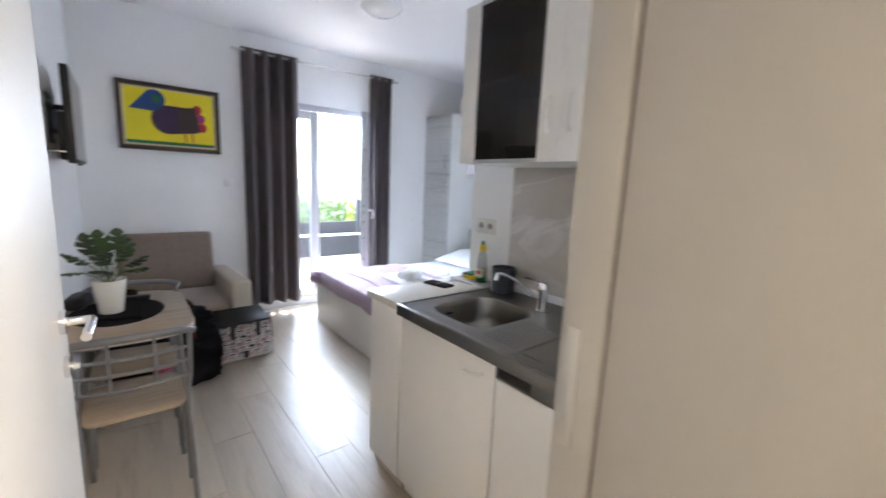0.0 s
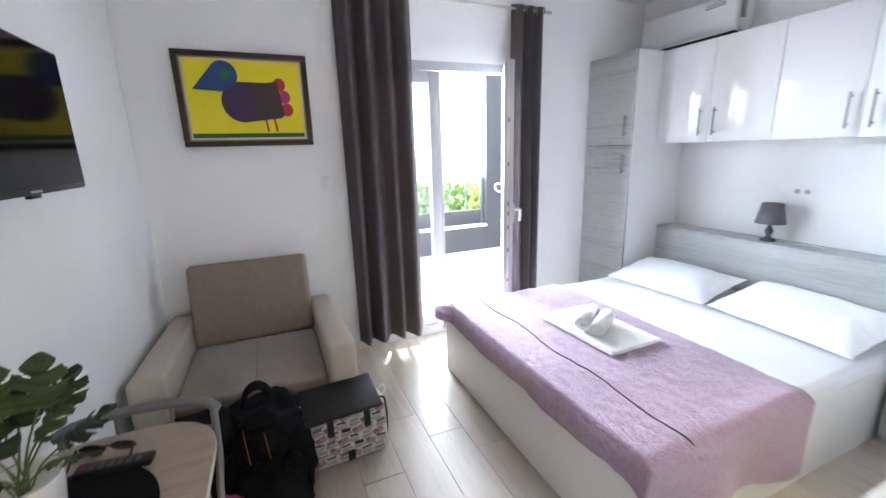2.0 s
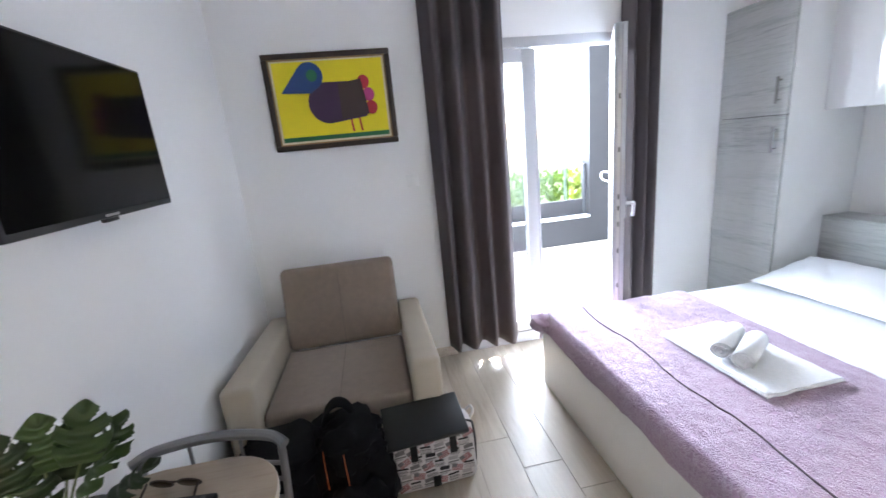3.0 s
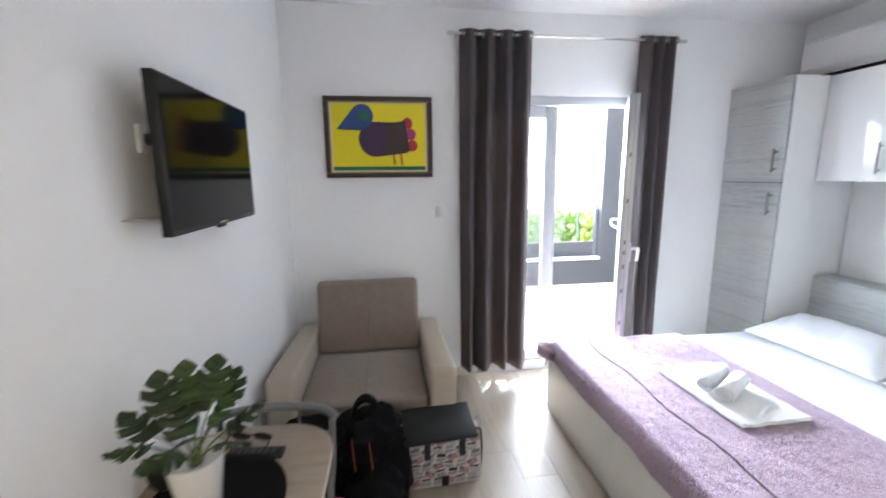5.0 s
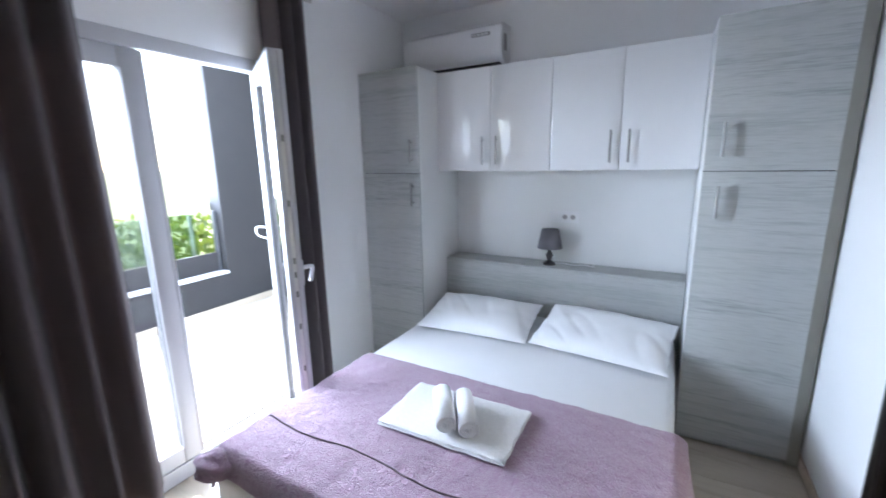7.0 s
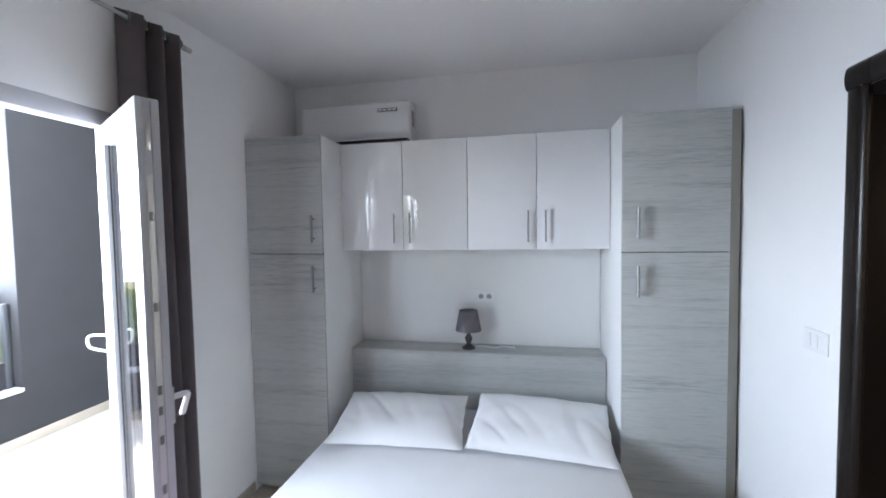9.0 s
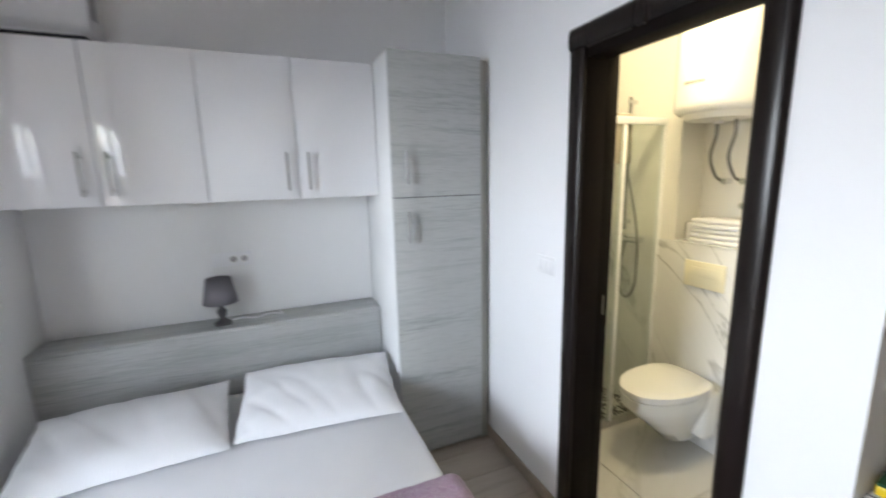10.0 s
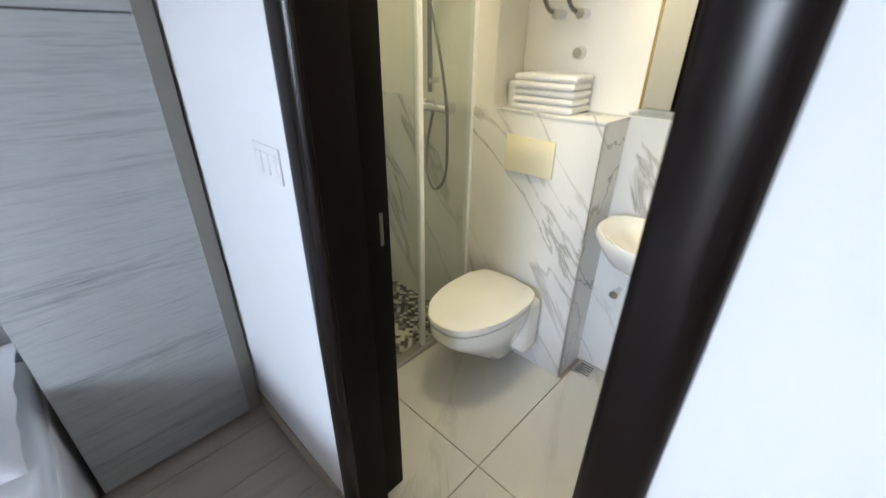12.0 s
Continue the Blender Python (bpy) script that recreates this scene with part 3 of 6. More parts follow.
shut = new("fixed_leaf")
shut.parent = bd
shut.matrix_basis = pose(1.285, 4.785, 0)
leaf(shut, 0.605, 0.09, 2.1)
swing = new("open_leaf")
swing.parent = bd
swing.matrix_basis = pose(2.474, 4.735, 0, 0, 0, 180 + 60)
leaf(swing, 0.565, 0.05, 2.1)
hd = part("handle", B(0.522, 0.034, 1.00, 0.552, 0.044, 1.13, 0.004), FRAMEPVC, swing, "white lever handle")
part("lever", tube(bmesh.new(), [(0.537, 0.044, 1.09), (0.537, 0.075, 1.092), (0.532, 0.088, 1.085), (0.50, 0.09, 1.045), (0.47, 0.088, 1.0)], 0.0105, 10), PVC, hd)
# grey strips that draw the shade of the grooves in the leaf edge
for y, w in ((-0.022, 0.006), (0.008, 0.004)):
    part("groove_shade", B(0.5652, y, 0.06, 0.5664, y + w, 2.09), SILVERINK, swing)
part("lock_strip", B(0.5655, -0.010, 0.35, 0.5675, 0.008, 1.85), NICKEL, swing, "metal lock strip along the leaf edge")
for z in (0.30, 0.55, 0.78, 0.95, 1.05, 1.12, 1.40, 1.70):
    part("bolt", B(0.567, -0.007, z, 0.571, 0.005, z + 0.03, 0.001), STEELDARK, swing)
part("top_latch", B(0.5655, -0.008, 1.93, 0.569, 0.006, 2.02, 0.001), NICKEL, swing)

part("pull_handle", tube(bmesh.new(), [(2.482, 4.815, 1.225), (2.466, 4.86, 1.228), (2.458, 4.885, 1.218), (2.462, 4.88, 1.175), (2.482, 4.815, 1.155)], 0.005, 8), PVC, bd, "white outer pull handle")

# ---- balcony ----
solid("balcony_floor", B(-0.8, YN + 0.05, -0.12, 4.75, 7.2, -0.008), GROUT, "pale tiled balcony floor", "floor", kind="structure")
bm = B(3.52, 6.95, 0, 4.6, 7.15, 2.9)
box(bm, -0.6, 6.95, 0, 3.52, 7.15, 0.43)
solid("balcony_wall", bm, DARKGREY, "anthracite rendered balcony wall with a wide opening", "wall", kind="structure")
solid("balcony_side", B(4.6, YN + 0.085, 0, 4.75, 7.15, 2.9), DARKGREY, "anthracite rendered balcony side wall", "wall", kind="structure")
solid("balcony_side_west", B(-0.75, YN + 0.085, 0, -0.6, 6.95, 0.43), DARKGREY, "low anthracite parapet at the open balcony end", "wall", kind="structure")
solid("balcony_ceiling", B(-0.75, YN + 0.085, 2.9, 4.75, 7.2, 3.05), PAINT, "white underside of the balcony above", "ceiling", kind="structure")
solid("ledge", B(-0.6, 6.93, 0.43, 3.52, 7.17, 0.46, 0.004), FRAMEPVC, "white stone ledge on the balcony parapet", "ledge", kind="structure")
bm = B(-0.6, 6.938, 0, 4.6, 6.95, 0.08, 0.002)
solid("trim_balcony", bm, BALSKIRT, "beige stone skirting at the foot of the balcony wall", "skirting", kind="structure")
rail = thing("balcony_railing", "glass railing with a dark lower panel on the balcony parapet", "railing", (0, 7.05, 0.46))
part("lower_panel", B(-0.6, -0.015, 0, 3.50, 0.015, 0.21, 0.003), DARKGREY, rail)
for x0 in (-0.58, 0.42, 1.42, 2.36):
    g = part("pane", B(x0, -0.005, 0.215, x0 + 0.92, 0.005, 0.66), RAILGLASS, rail)
    g.visible_shadow = False
for x in (0.38, 1.38, 3.24):
    part("post", B(x - 0.017, 0.006, 0.02, x + 0.017, 0.03, 0.64, 0.003), SILVERINK, rail)
part("end_post", B(3.47, -0.025, 0, 3.51, 0.025, 0.67, 0.003), CHARCOAL, rail)

solid("ground", B(-400, -400, -0.5, 400, 400, -0.3), material("dry_grass", (0.12, 0.14, 0.05), 0.95, vary=0.4, scale=0.6, fine=8), "grassy ground beyond the balcony", "ground", kind="structure")
rnd = random.Random(4)


def foliage(name, x0, x1, y0, y1, z0, z1, n, size, at, label):
    bm = bmesh.new()
    for k in range(n):
        x, y = rnd.uniform(x0, x1), rnd.uniform(y0, y1)
        top = z1 - 0.22 * abs(noise.noise((x * 1.7, y * 1.1, 3.0))) * 1.5
        p = Vector((x, y, rnd.uniform(z0, top)))
        m = Euler((rnd.uniform(0, 3), rnd.uniform(0, 3), rnd.uniform(0, 6))).to_matrix()
        s = size * rnd.uniform(0.6, 1.3)
        vs = [bm.verts.new(p + m @ Vector(c) * s) for c in ((-0.5, 0, 0), (0, 0.28, 0.08), (0.55, 0, 0.0), (0, -0.28, 0.08))]
        bm.faces.new(vs)
    return solid(name, bm, HEDGE, label, "hedge", at, kind="stuff", smooth=1)


foliage("hedge", -3, 8.5, 8.6, 9.8, -0.35, 0.92, 9000, 0.13, (0, 0, 0), "dense sunlit green hedge beyond the balcony glass")

# ---- bathroom door casing ----
dc = thing("door_casing", "dark brown lacquered wooden door frame round the bathroom doorway", "door frame", (0, 0, 0), kind="structure")


def casing(p0, p1, u, w, d, base):
    """A length of rounded moulding from p0 to p1: u is the way across its width, w its width, d its bulge towards the room."""
    bm = bmesh.new()
    prof = [(0, 0), (0, 0.35), (0.06, 0.62), (0.16, 0.82), (0.32, 0.96), (0.5, 1.0), (0.68, 0.96), (0.84, 0.82), (0.94, 0.62), (1, 0.35), (1, 0)]
    ra, rb = [], []
    for a, h in prof:
        off = Vector(u) * (a * w) + Vector((0, 1, 0)) * (h * d)
        ra.append(bm.verts.new(Vector(p0) + off))
        rb.append(bm.verts.new(Vector(p1) + off))
    n = len(prof)
    for k in range(n):
        bm.faces.new((ra[k], ra[(k + 1) % n], rb[(k + 1) % n], rb[k]))
    bm.faces.new(ra)
    bm.faces.new(rb[::-1])
    return bm


part("upright", casing((2.608, YB + 0.001, 0), (2.608, YB + 0.001, 2.095), (1, 0, 0), 0.082, 0.021, 0), WENGE, dc)
part("upright", casing((1.995, YB + 0.001, 0), (1.995, YB + 0.001, 2.095), (-1, 0, 0), 0.078, 0.021, 0), WENGE, dc)
part("head", casing((1.917, YB + 0.001, 2.095), (2.69, YB + 0.001, 2.095), (0, 0, 1), 0.085, 0.021, 0), WENGE, dc)
for co in ((2.605, YB - 0.105, 0, 2.66, YB - 0.001, 2.10), (1.94, YB - 0.105, 0, 1.995, YB - 0.001, 2.10), (1.995, YB - 0.105, 2.06, 2.605, YB - 0.001, 2.115),
           (2.645, YB - 0.205, 0, 2.66, YB - 0.106, 2.10), (1.94, YB - 0.205, 0, 1.955, YB - 0.106, 2.10), (1.955, YB - 0.205, 2.10, 2.645, YB - 0.106, 2.115)):
    part("lining", B(*co, 0.003), WENGEDULL, dc)
for z0, z1 in ((1.0, 1.09),):
    part("strike_plate", B(2.643, YB - 0.182, z0, 2.6448, YB - 0.172, z1), STEELDARK, dc, "steel strike plate")

# ---- entrance door ----
ed = thing("door_frame", "white entrance door lining coloured in shade, dark seal, steel strike plate", "door frame", (0, 0, 0), kind="structure")
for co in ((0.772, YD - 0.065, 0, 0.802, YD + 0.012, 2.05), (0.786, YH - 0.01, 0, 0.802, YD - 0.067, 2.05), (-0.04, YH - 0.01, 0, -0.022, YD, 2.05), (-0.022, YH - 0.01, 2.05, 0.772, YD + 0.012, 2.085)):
    part("lining", B(*co, 0.003), SHADEDLINING, ed)
part("seal", B(0.783, YD - 0.0685, 0, 0.7865, YD - 0.0655, 2.05), GREYINK, ed)
part("strike_plate", B(0.769, YD - 0.03, 0.96, 0.773, YD - 0.002, 1.18, 0.001), NICKEL, ed, "steel strike plate")
part("architrave", B(0.802, YD, 0, 0.87, YD + 0.014, 2.12, 0.004), CREAM, ed)
lf = thing("entrance_door", "off-white entrance door standing wide open with a chrome lever handle", "door", (0.008, YD + 0.02, 0), 87.5)
part("leaf", B(0, -0.02, 0.008, 0.80, 0.02, 2.04, 0.004), CREAM, lf)
for s in (-1, 1):
    part("rose", rod(bmesh.new(), (0.735, s * 0.02, 1.085), (0.735, s * 0.03, 1.085), 0.026, 24), CHROME, lf)
    part("lever", tube(bmesh.new(), [(0.735, s * 0.03, 1.085), (0.735, s * 0.065, 1.085), (0.72, s * 0.072, 1.085), (0.62, s * 0.072, 1.083)], 0.0095, 10), CHROME, lf)
    part("lock_rose", rod(bmesh.new(), (0.735, s * 0.02, 0.985), (0.735, s * 0.03, 0.985), 0.024, 24), CHROME, lf)
    part("thumb_turn", rod(bmesh.new(), (0.735, s * 0.03, 0.985), (0.735, s * 0.045, 0.985), 0.009, 12), CHROME, lf)
for z in (0.25, 1.0, 1.8):
    part("hinge", rod(bmesh.new(), (-0.004, -0.03, z), (-0.004, -0.03, z + 0.08), 0.007, 10), NICKEL, lf)
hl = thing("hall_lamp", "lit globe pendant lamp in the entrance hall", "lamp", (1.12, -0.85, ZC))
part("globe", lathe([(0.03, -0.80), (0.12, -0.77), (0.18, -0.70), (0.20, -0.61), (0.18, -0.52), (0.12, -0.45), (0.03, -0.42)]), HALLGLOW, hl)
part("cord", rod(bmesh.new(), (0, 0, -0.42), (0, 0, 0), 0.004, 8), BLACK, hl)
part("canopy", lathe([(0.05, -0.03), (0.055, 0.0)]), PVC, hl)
rl = thing("ceiling_lamp", "round white ceiling lamp, switched off", "lamp", (1.85, 3.32, ZC))
part("diffuser", lathe([(0.02, -0.075), (0.10, -0.065), (0.15, -0.03), (0.16, -0.012)]), PORCELAIN, rl)
part("rim", lathe([(0.155, -0.014), (0.168, -0.012), (0.168, 0.0), (0.155, 0.0)]), PVC, rl)


# ---- wardrobes and bed surround ----
def bar_handle(parent, x, y, z0, z1, out=0.03, r=0.006):
    h = part("handle", rod(bmesh.new(), (x - out, y, z0), (x - out, y, z1), r, 10), HANDLEBAR, parent, "brushed steel bar handle")
    for z in (z0 + 0.022, z1 - 0.022):
        part("mount", rod(bmesh.new(), (x, y, z), (x - out, y, z), 0.0045, 8), HANDLEBAR, h)


def wardrobe(y0, y1, hy, label):
    w = thing("wardrobe", label, "wardrobe", (3.345, (y0 + y1) / 2, 0))
    h = (y1 - y0) / 2
    bm = B(0.0, -h, 0.06, 0.578, h, 2.236, 0.002)
    part("carcass", bm, WHITELAM, w, "white laminate carcass")
    part("plinth", B(0.03, -h + 0.005, 0, 0.57, h - 0.005, 0.06), GREYWOOD, w)
    # dark strip put in for the shade between upper and lower door
    part("gap_shade_strip", B(-0.004, -h + 0.002, 1.518, -0.0012, h - 0.002, 1.53), CHARCOAL, w)
    for z0, z1, a in ((0.05, 1.5215, 1.293), (1.526, 2.238, 1.594)):
        d = part("door", B(-0.022, -h + 0.001, z0, -0.0045, h - 0.001, z1, 0.0015), GREYWOOD, w, "grey wood-grain door")
        bar_handle(d, -0.02, hy - (y0 + y1) / 2, a, a + 0.162, 0.036, 0.0075)
    return w


wardrobe(4.236, 4.742, 4.288, "tall grey wood-grain wardrobe with white sides beside the balcony door")
wardrobe(2.035, 2.542, 2.47, "tall grey wood-grain wardrobe with white sides beside the bathroom")
solid("filler_strip", B(3.365, 1.975, 0.0, 3.385, 2.033, 2.236), FILLERSHADE, "narrow beige filler strip beside the wardrobe, recess shade in its colour", "panel")


def over_cabinet(y0, label):
    c = thing("wall_cabinet", label, "cabinet", (3.62, y0, 1.53), group="cabinets over the bed")
    part("body", B(0.0, 0.001, 0, 0.303, 0.845, 0.70, 0.002), WHITELAM, c)
    for k in (0, 1):
        d = part("door", B(-0.02, 0.002 + 0.4225 * k, 0.0, -0.001, 0.4205 + 0.4225 * k, 0.70, 0.0018), GLOSSWHITE, c, "white high-gloss door")
        bar_handle(d, -0.02, 0.4225 + (0.052 if k else -0.052), 0.045, 0.237)
    return c


over_cabinet(2.544, "white high-gloss double wall cabinet with bar handles over the bed")
over_cabinet(3.390, "white high-gloss double wall cabinet reflecting the balcony door")
hb = thing("headboard", "grey wood-grain headboard box with a shelf top", "headboard", (3.70, 2.545, 0))
part("front_panel", B(0, 0.002, 0.05, 0.02, 1.688, 0.82, 0.0015), GREYWOOD, hb)
part("shelf", B(0, 0.002, 0.82, 0.223, 1.688, 0.84, 0.0015), GREYWOOD, hb)
solid("trim_back_panel", B(3.915, 2.545, 0.842, 3.924, 4.233, 1.53), WHITELAM, "white laminate back panel between shelf and cabinets", "panel", kind="structure")

# ---- bed ----
bed = thing("bed", "double bed with white laminate base and white sheet", "bed", (1.655, 2.565, 0))
part("foot_panel", B(0, 0, 0.0, 0.02, 1.625, 0.40, 0.002), CREAM, bed)
part("side_panel", B(0.02, 0, 0.0, 2.03, 0.02, 0.40, 0.002), CREAM, bed)
part("side_panel", B(0.02, 1.605, 0.0, 2.03, 1.625, 0.40, 0.002), CREAM, bed)
part("slat_base", B(0.02, 0.02, 0.20, 2.03, 1.605, 0.26), CREAM, bed)


def wob(x, y, s=1.0):
    return noise.noise((x * s, y * s, 7.3))


part("mattress", B(0.01, 0.01, 0.262, 2.03, 1.615, 0.475, 0.035, 4), SHEET, bed, "mattress under a white fitted sheet", smooth=60)


def pillow(at, rz, label, seed, tilt=10.0):
    def f(u, v, s):
        a, b = 2 * u - 1, 2 * v - 1
        edge = max(0.0, 1 - a ** 4) * max(0.0, 1 - b ** 4)
        h = 0.078 * edge ** 0.62 * (0.8 + 0.2 * (1 - a * a) * (1 - b * b))
        x = 0.25 * a * (1 - 0.03 * (1 - b ** 4)) + 0.006 * wob(b * 2 + seed, a, 1.6)
        y = 0.38 * b * (1 - 0.025 * (1 - a ** 4)) + 0.008 * wob(a * 2 + seed, b, 1.9)
        ridge = abs(wob((x * 0.8 + y * 0.6) * 0.9 + seed, (y * 0.8 - x * 0.6) * 4, 1.6))
        wr = (0.012 * wob(x * 3 + seed, y * 2.2, 2.2) - 0.012 * max(0, 0.22 - ridge) / 0.22 * (0.35 + 0.65 * abs(b))) * edge ** 0.35 + 0.0015 * wob(x + seed, y, 15) * edge ** 0.4
        return (x, y, (h + wr if s > 0 else -0.32 * h))
    bm = sheet(44, 60, lambda u, v: f(u, v, 1))
    low = sheet(44, 60, lambda u, v: f(u, v, -1))
    me = bpy.data.meshes.new("tmp")
    low.to_mesh(me)
    bm.from_mesh(me)
    low.free()
    bpy.data.meshes.remove(me)
    bmesh.ops.remove_doubles(bm, verts=bm.verts, dist=0.0008)
    ob = solid("pillow", bm, SHEET, label, "pillow", group="pillows on the bed", smooth=70)
    ob.matrix_basis = pose(*at, 0, -tilt, rz)
    return ob


pillow((3.33, 3.765, 0.545), 4, "plump white pillow leaning on the headboard", 1.0)
pillow((3.35, 2.965, 0.55), -5, "creased white pillow near the wardrobe", 5.0, 12)


def quilt_place(u, v):
    """Quilt over the foot end: u runs from its foot hem to its upper hem, v from its south hem to its north hem."""
    x = 1.57 + 1.035 * u
    s = -0.33 + (1.65 + 0.33 + 0.05) * v       # way across the bed
    z = 0.492
    y = 2.553 + s
    if s < 0.03:
        k = min(1, (0.03 - s) / 0.06)
        d = max(0, -s - 0.03)
        flare = 0.03 * math.sin(x * 13 + 1.0) * min(1, d * 6)
        y = 2.553 + 0.03 - 0.055 * k - flare - 0.04 * d
        z = 0.492 - 0.03 * k * k - d * 0.96
        x = x + 0.04 * d * (0.5 - u)
    if s > 1.61:
        d = s - 1.61
        z -= 0.9 * d
        y = 2.553 + 1.61 + d * 0.5
    if u < 0.1:
        d = (0.1 - u) * 1.0
        z -= d * (1.0 + 0.06 * math.sin(y * 9) + 0.03 * math.sin(y * 23)) * 1.1
        x += d * 0.85 - 0.012 * min(1, d * 30)
    z += 0.006 * wob(x * 3, y * 3, 2.0) + 0.004 * wob(x, y, 22) + 0.0035 * abs(wob(x, y, 13))
    if u > 0.97:
        z -= 0.008
    return (x, y, z)


q = solid("quilt", sheet(120, 170, quilt_place), QUILT, "dusty pink embossed quilt spread over the foot of the bed", "quilt", smooth=80)
thicken(q, 0.012)
# a dark tube draws the shaded slit of the fold
bm = bmesh.new()
pts = []
for k in range(41):
    p = quilt_place(0.308, 0.02 + 0.95 * k / 40)
    pts.append((p[0] + 0.012 * math.sin(k * 0.5), p[1], p[2] + 0.008))
tube(bm, pts, 0.0035, 6)
part("fold_slit", bm, FOLDSHADE, q, "dark line painted for the shade in the open quilt fold")

def corner_fold():
    """The bunched corner of the quilt, bulging past the foot of the bed."""
    bm = bmesh.new()
    k = bmesh.ops.create_icosphere(bm, subdivisions=4, radius=1.0)
    for v in k["verts"]:
        n = v.co.normalized()
        f = 1 + 0.16 * noise.noise(n * 1.6) + 0.07 * math.sin(7 * n.z + 3 * n.x)
        v.co = Vector((1.622, 4.135, 0.448)) + Vector((n.x * 0.062, n.y * 0.075, n.z * 0.056)) * f
    return bm


part("corner_fold", corner_fold(), QUILT, q, "bunched corner of the quilt", smooth=80)


def towel_slab(hx, hy, z0, z1, seed):
    """One layer of folded terry with soft, slightly wavy edges."""
    bm = B(-hx, -hy, z0, hx, hy, z1)
    bmesh.ops.subdivide_edges(bm, edges=[e for e in bm.edges if abs(e.verts[0].co.z - e.verts[1].co.z) < 1e-4], cuts=22, use_grid_fill=True)
    for v in bm.verts:
        a, b = v.co.x / hx, v.co.y / hy
        edge = max(abs(a), abs(b)) ** 14
        v.co.x += 0.005 * wob(v.co.y * 9 + seed, v.co.z * 40, 1.3) * abs(a) ** 6
        v.co.y += 0.006 * wob(v.co.x * 9 + seed, v.co.z * 40, 1.7) * abs(b) ** 6
        mid = (z0 + z1) / 2
        v.co.z = mid + (v.co.z - mid) * (1 - 0.6 * edge) + 0.0025 * wob(v.co.x * 5, v.co.y * 5 + seed, 2.0) * (v.co.z > z0 + 1e-4)
    return bm


tw = solid("folded_towel", towel_slab(0.178, 0.283, 0.0, 0.010, 2.0), TOWEL, "flat folded white towel lying on the quilt", "towel", (2.25, 3.397, 0.506), 1.5, smooth=70)
part("upper_layer", towel_slab(0.174, 0.279, 0.0103, 0.018, 7.0), TOWEL, tw, smooth=70)


def roll_towel(at, rz):
    bm = bmesh.new()
    n = 132
    turns = 3.6
    sec = []
    for k in range(n + 1):
        a = 2 * math.pi * turns * k / n
        r = 0.004 + 0.037 * k / n + 0.0012 * math.sin(a * 3 + 1)
        sec.append((r * math.cos(a), 0.94 * r * math.sin(a)))
    va = [bm.verts.new((-0.122 + 0.004 * math.sin(k * 0.21), y, z + 0.044)) for k, (y, z) in enumerate(sec)]
    vb = [bm.verts.new((0.122 + 0.004 * math.sin(k * 0.17), y, z + 0.044)) for k, (y, z) in enumerate(sec)]
    for k in range(n):
        bm.faces.new((va[k], va[k + 1], vb[k + 1], vb[k]))
    ob = solid("rolled_towel", bm, TOWEL, "small rolled white towel on the folded towel", "towel", at, rz, group="rolled towels", smooth=60)
    return thicken(ob, 0.0074)


roll_towel((2.22, 3.437, 0.523), 34)
roll_towel((2.235, 3.34, 0.523), 32)

# table lamp on the headboard shelf
tl = thing("table_lamp", "small unlit table lamp with a grey pleated shade", "lamp", (3.80, 3.42, 0.84))
part("base", lathe([(0.045, 0), (0.045, 0.012), (0.028, 0.02), (0.014, 0.035), (0.022, 0.055), (0.026, 0.075), (0.014, 0.095), (0.012, 0.11), (0.019, 0.12), (0.008, 0.135)]), LAMPBASE, tl, "dark turned wooden base")
bm = bmesh.new()
N = 56
ra = [bm.verts.new(((0.079 + 0.009 * (k % 2)) * math.cos(2 * math.pi * k / N), (0.079 + 0.009 * (k % 2)) * math.sin(2 * math.pi * k / N), 0.125)) for k in range(N)]
rb = [bm.verts.new(((0.056 + 0.0045 * (k % 2)) * math.cos(2 * math.pi * k / N), (0.056 + 0.0045 * (k % 2)) * math.sin(2 * math.pi * k / N), 0.265)) for k in range(N)]
for k in range(N):
    bm.faces.new((ra[k], ra[(k + 1) % N], rb[(k + 1) % N], rb[k]))
thicken(part("shade", bm, LAMPSHADE, tl, "grey pleated fabric shade", smooth=20), 0.003)
part("cord", tube(bmesh.new(), [(0.03, -0.03, 0.006), (0.05, -0.10, 0.006), (0.02, -0.17, 0.006), (0.06, -0.24, 0.006), (0.03, -0.31, 0.006), (0.08, -0.30, 0.006)], 0.0045, 6), PVC, tl, "white cord")

# ---- air conditioner ----
ac = thing("air_conditioner", "white wall-mounted split air conditioner above the cabinets", "air conditioner", (3.923, 4.185, 2.275))
prof = [(0.0, 0.0), (-0.10, 0.0), (-0.165, 0.025), (-0.19, 0.07), (-0.195, 0.16), (-0.18, 0.25), (-0.14, 0.275), (0.0, 0.28)]
bm = bmesh.new()
va = [bm.verts.new((x, -0.395, z)) for x, z in prof]
vb = [bm.verts.new((x, 0.395, z)) for x, z in prof]
for k in range(len(prof)):
    j = (k + 1) % len(prof)
    bm.faces.new((va[k], va[j], vb[j], vb[k]))
bm.faces.new(va)
bm.faces.new(vb[::-1])
bmesh.ops.bevel(bm, geom=[e for e in bm.edges if abs(e.verts[0].co.y) == abs(e.verts[1].co.y) and e.verts[0].co.y == e.verts[1].co.y], offset=0.008, segments=2, affect="EDGES")
part("housing", bm, PVC, ac, smooth=40)
part("louvre", B(-0.172, -0.36, 0.012, -0.11, 0.30, 0.022, 0.003), PVC, ac)
part("outlet", B(-0.168, -0.37, -0.003, -0.05, 0.31, 0.012), BLACK, ac, "dark air outlet slot")
part("display", B(-0.1965, -0.31, 0.19, -0.193, -0.17, 0.212, 0.001), GREYINK, ac)
bm = bmesh.new()
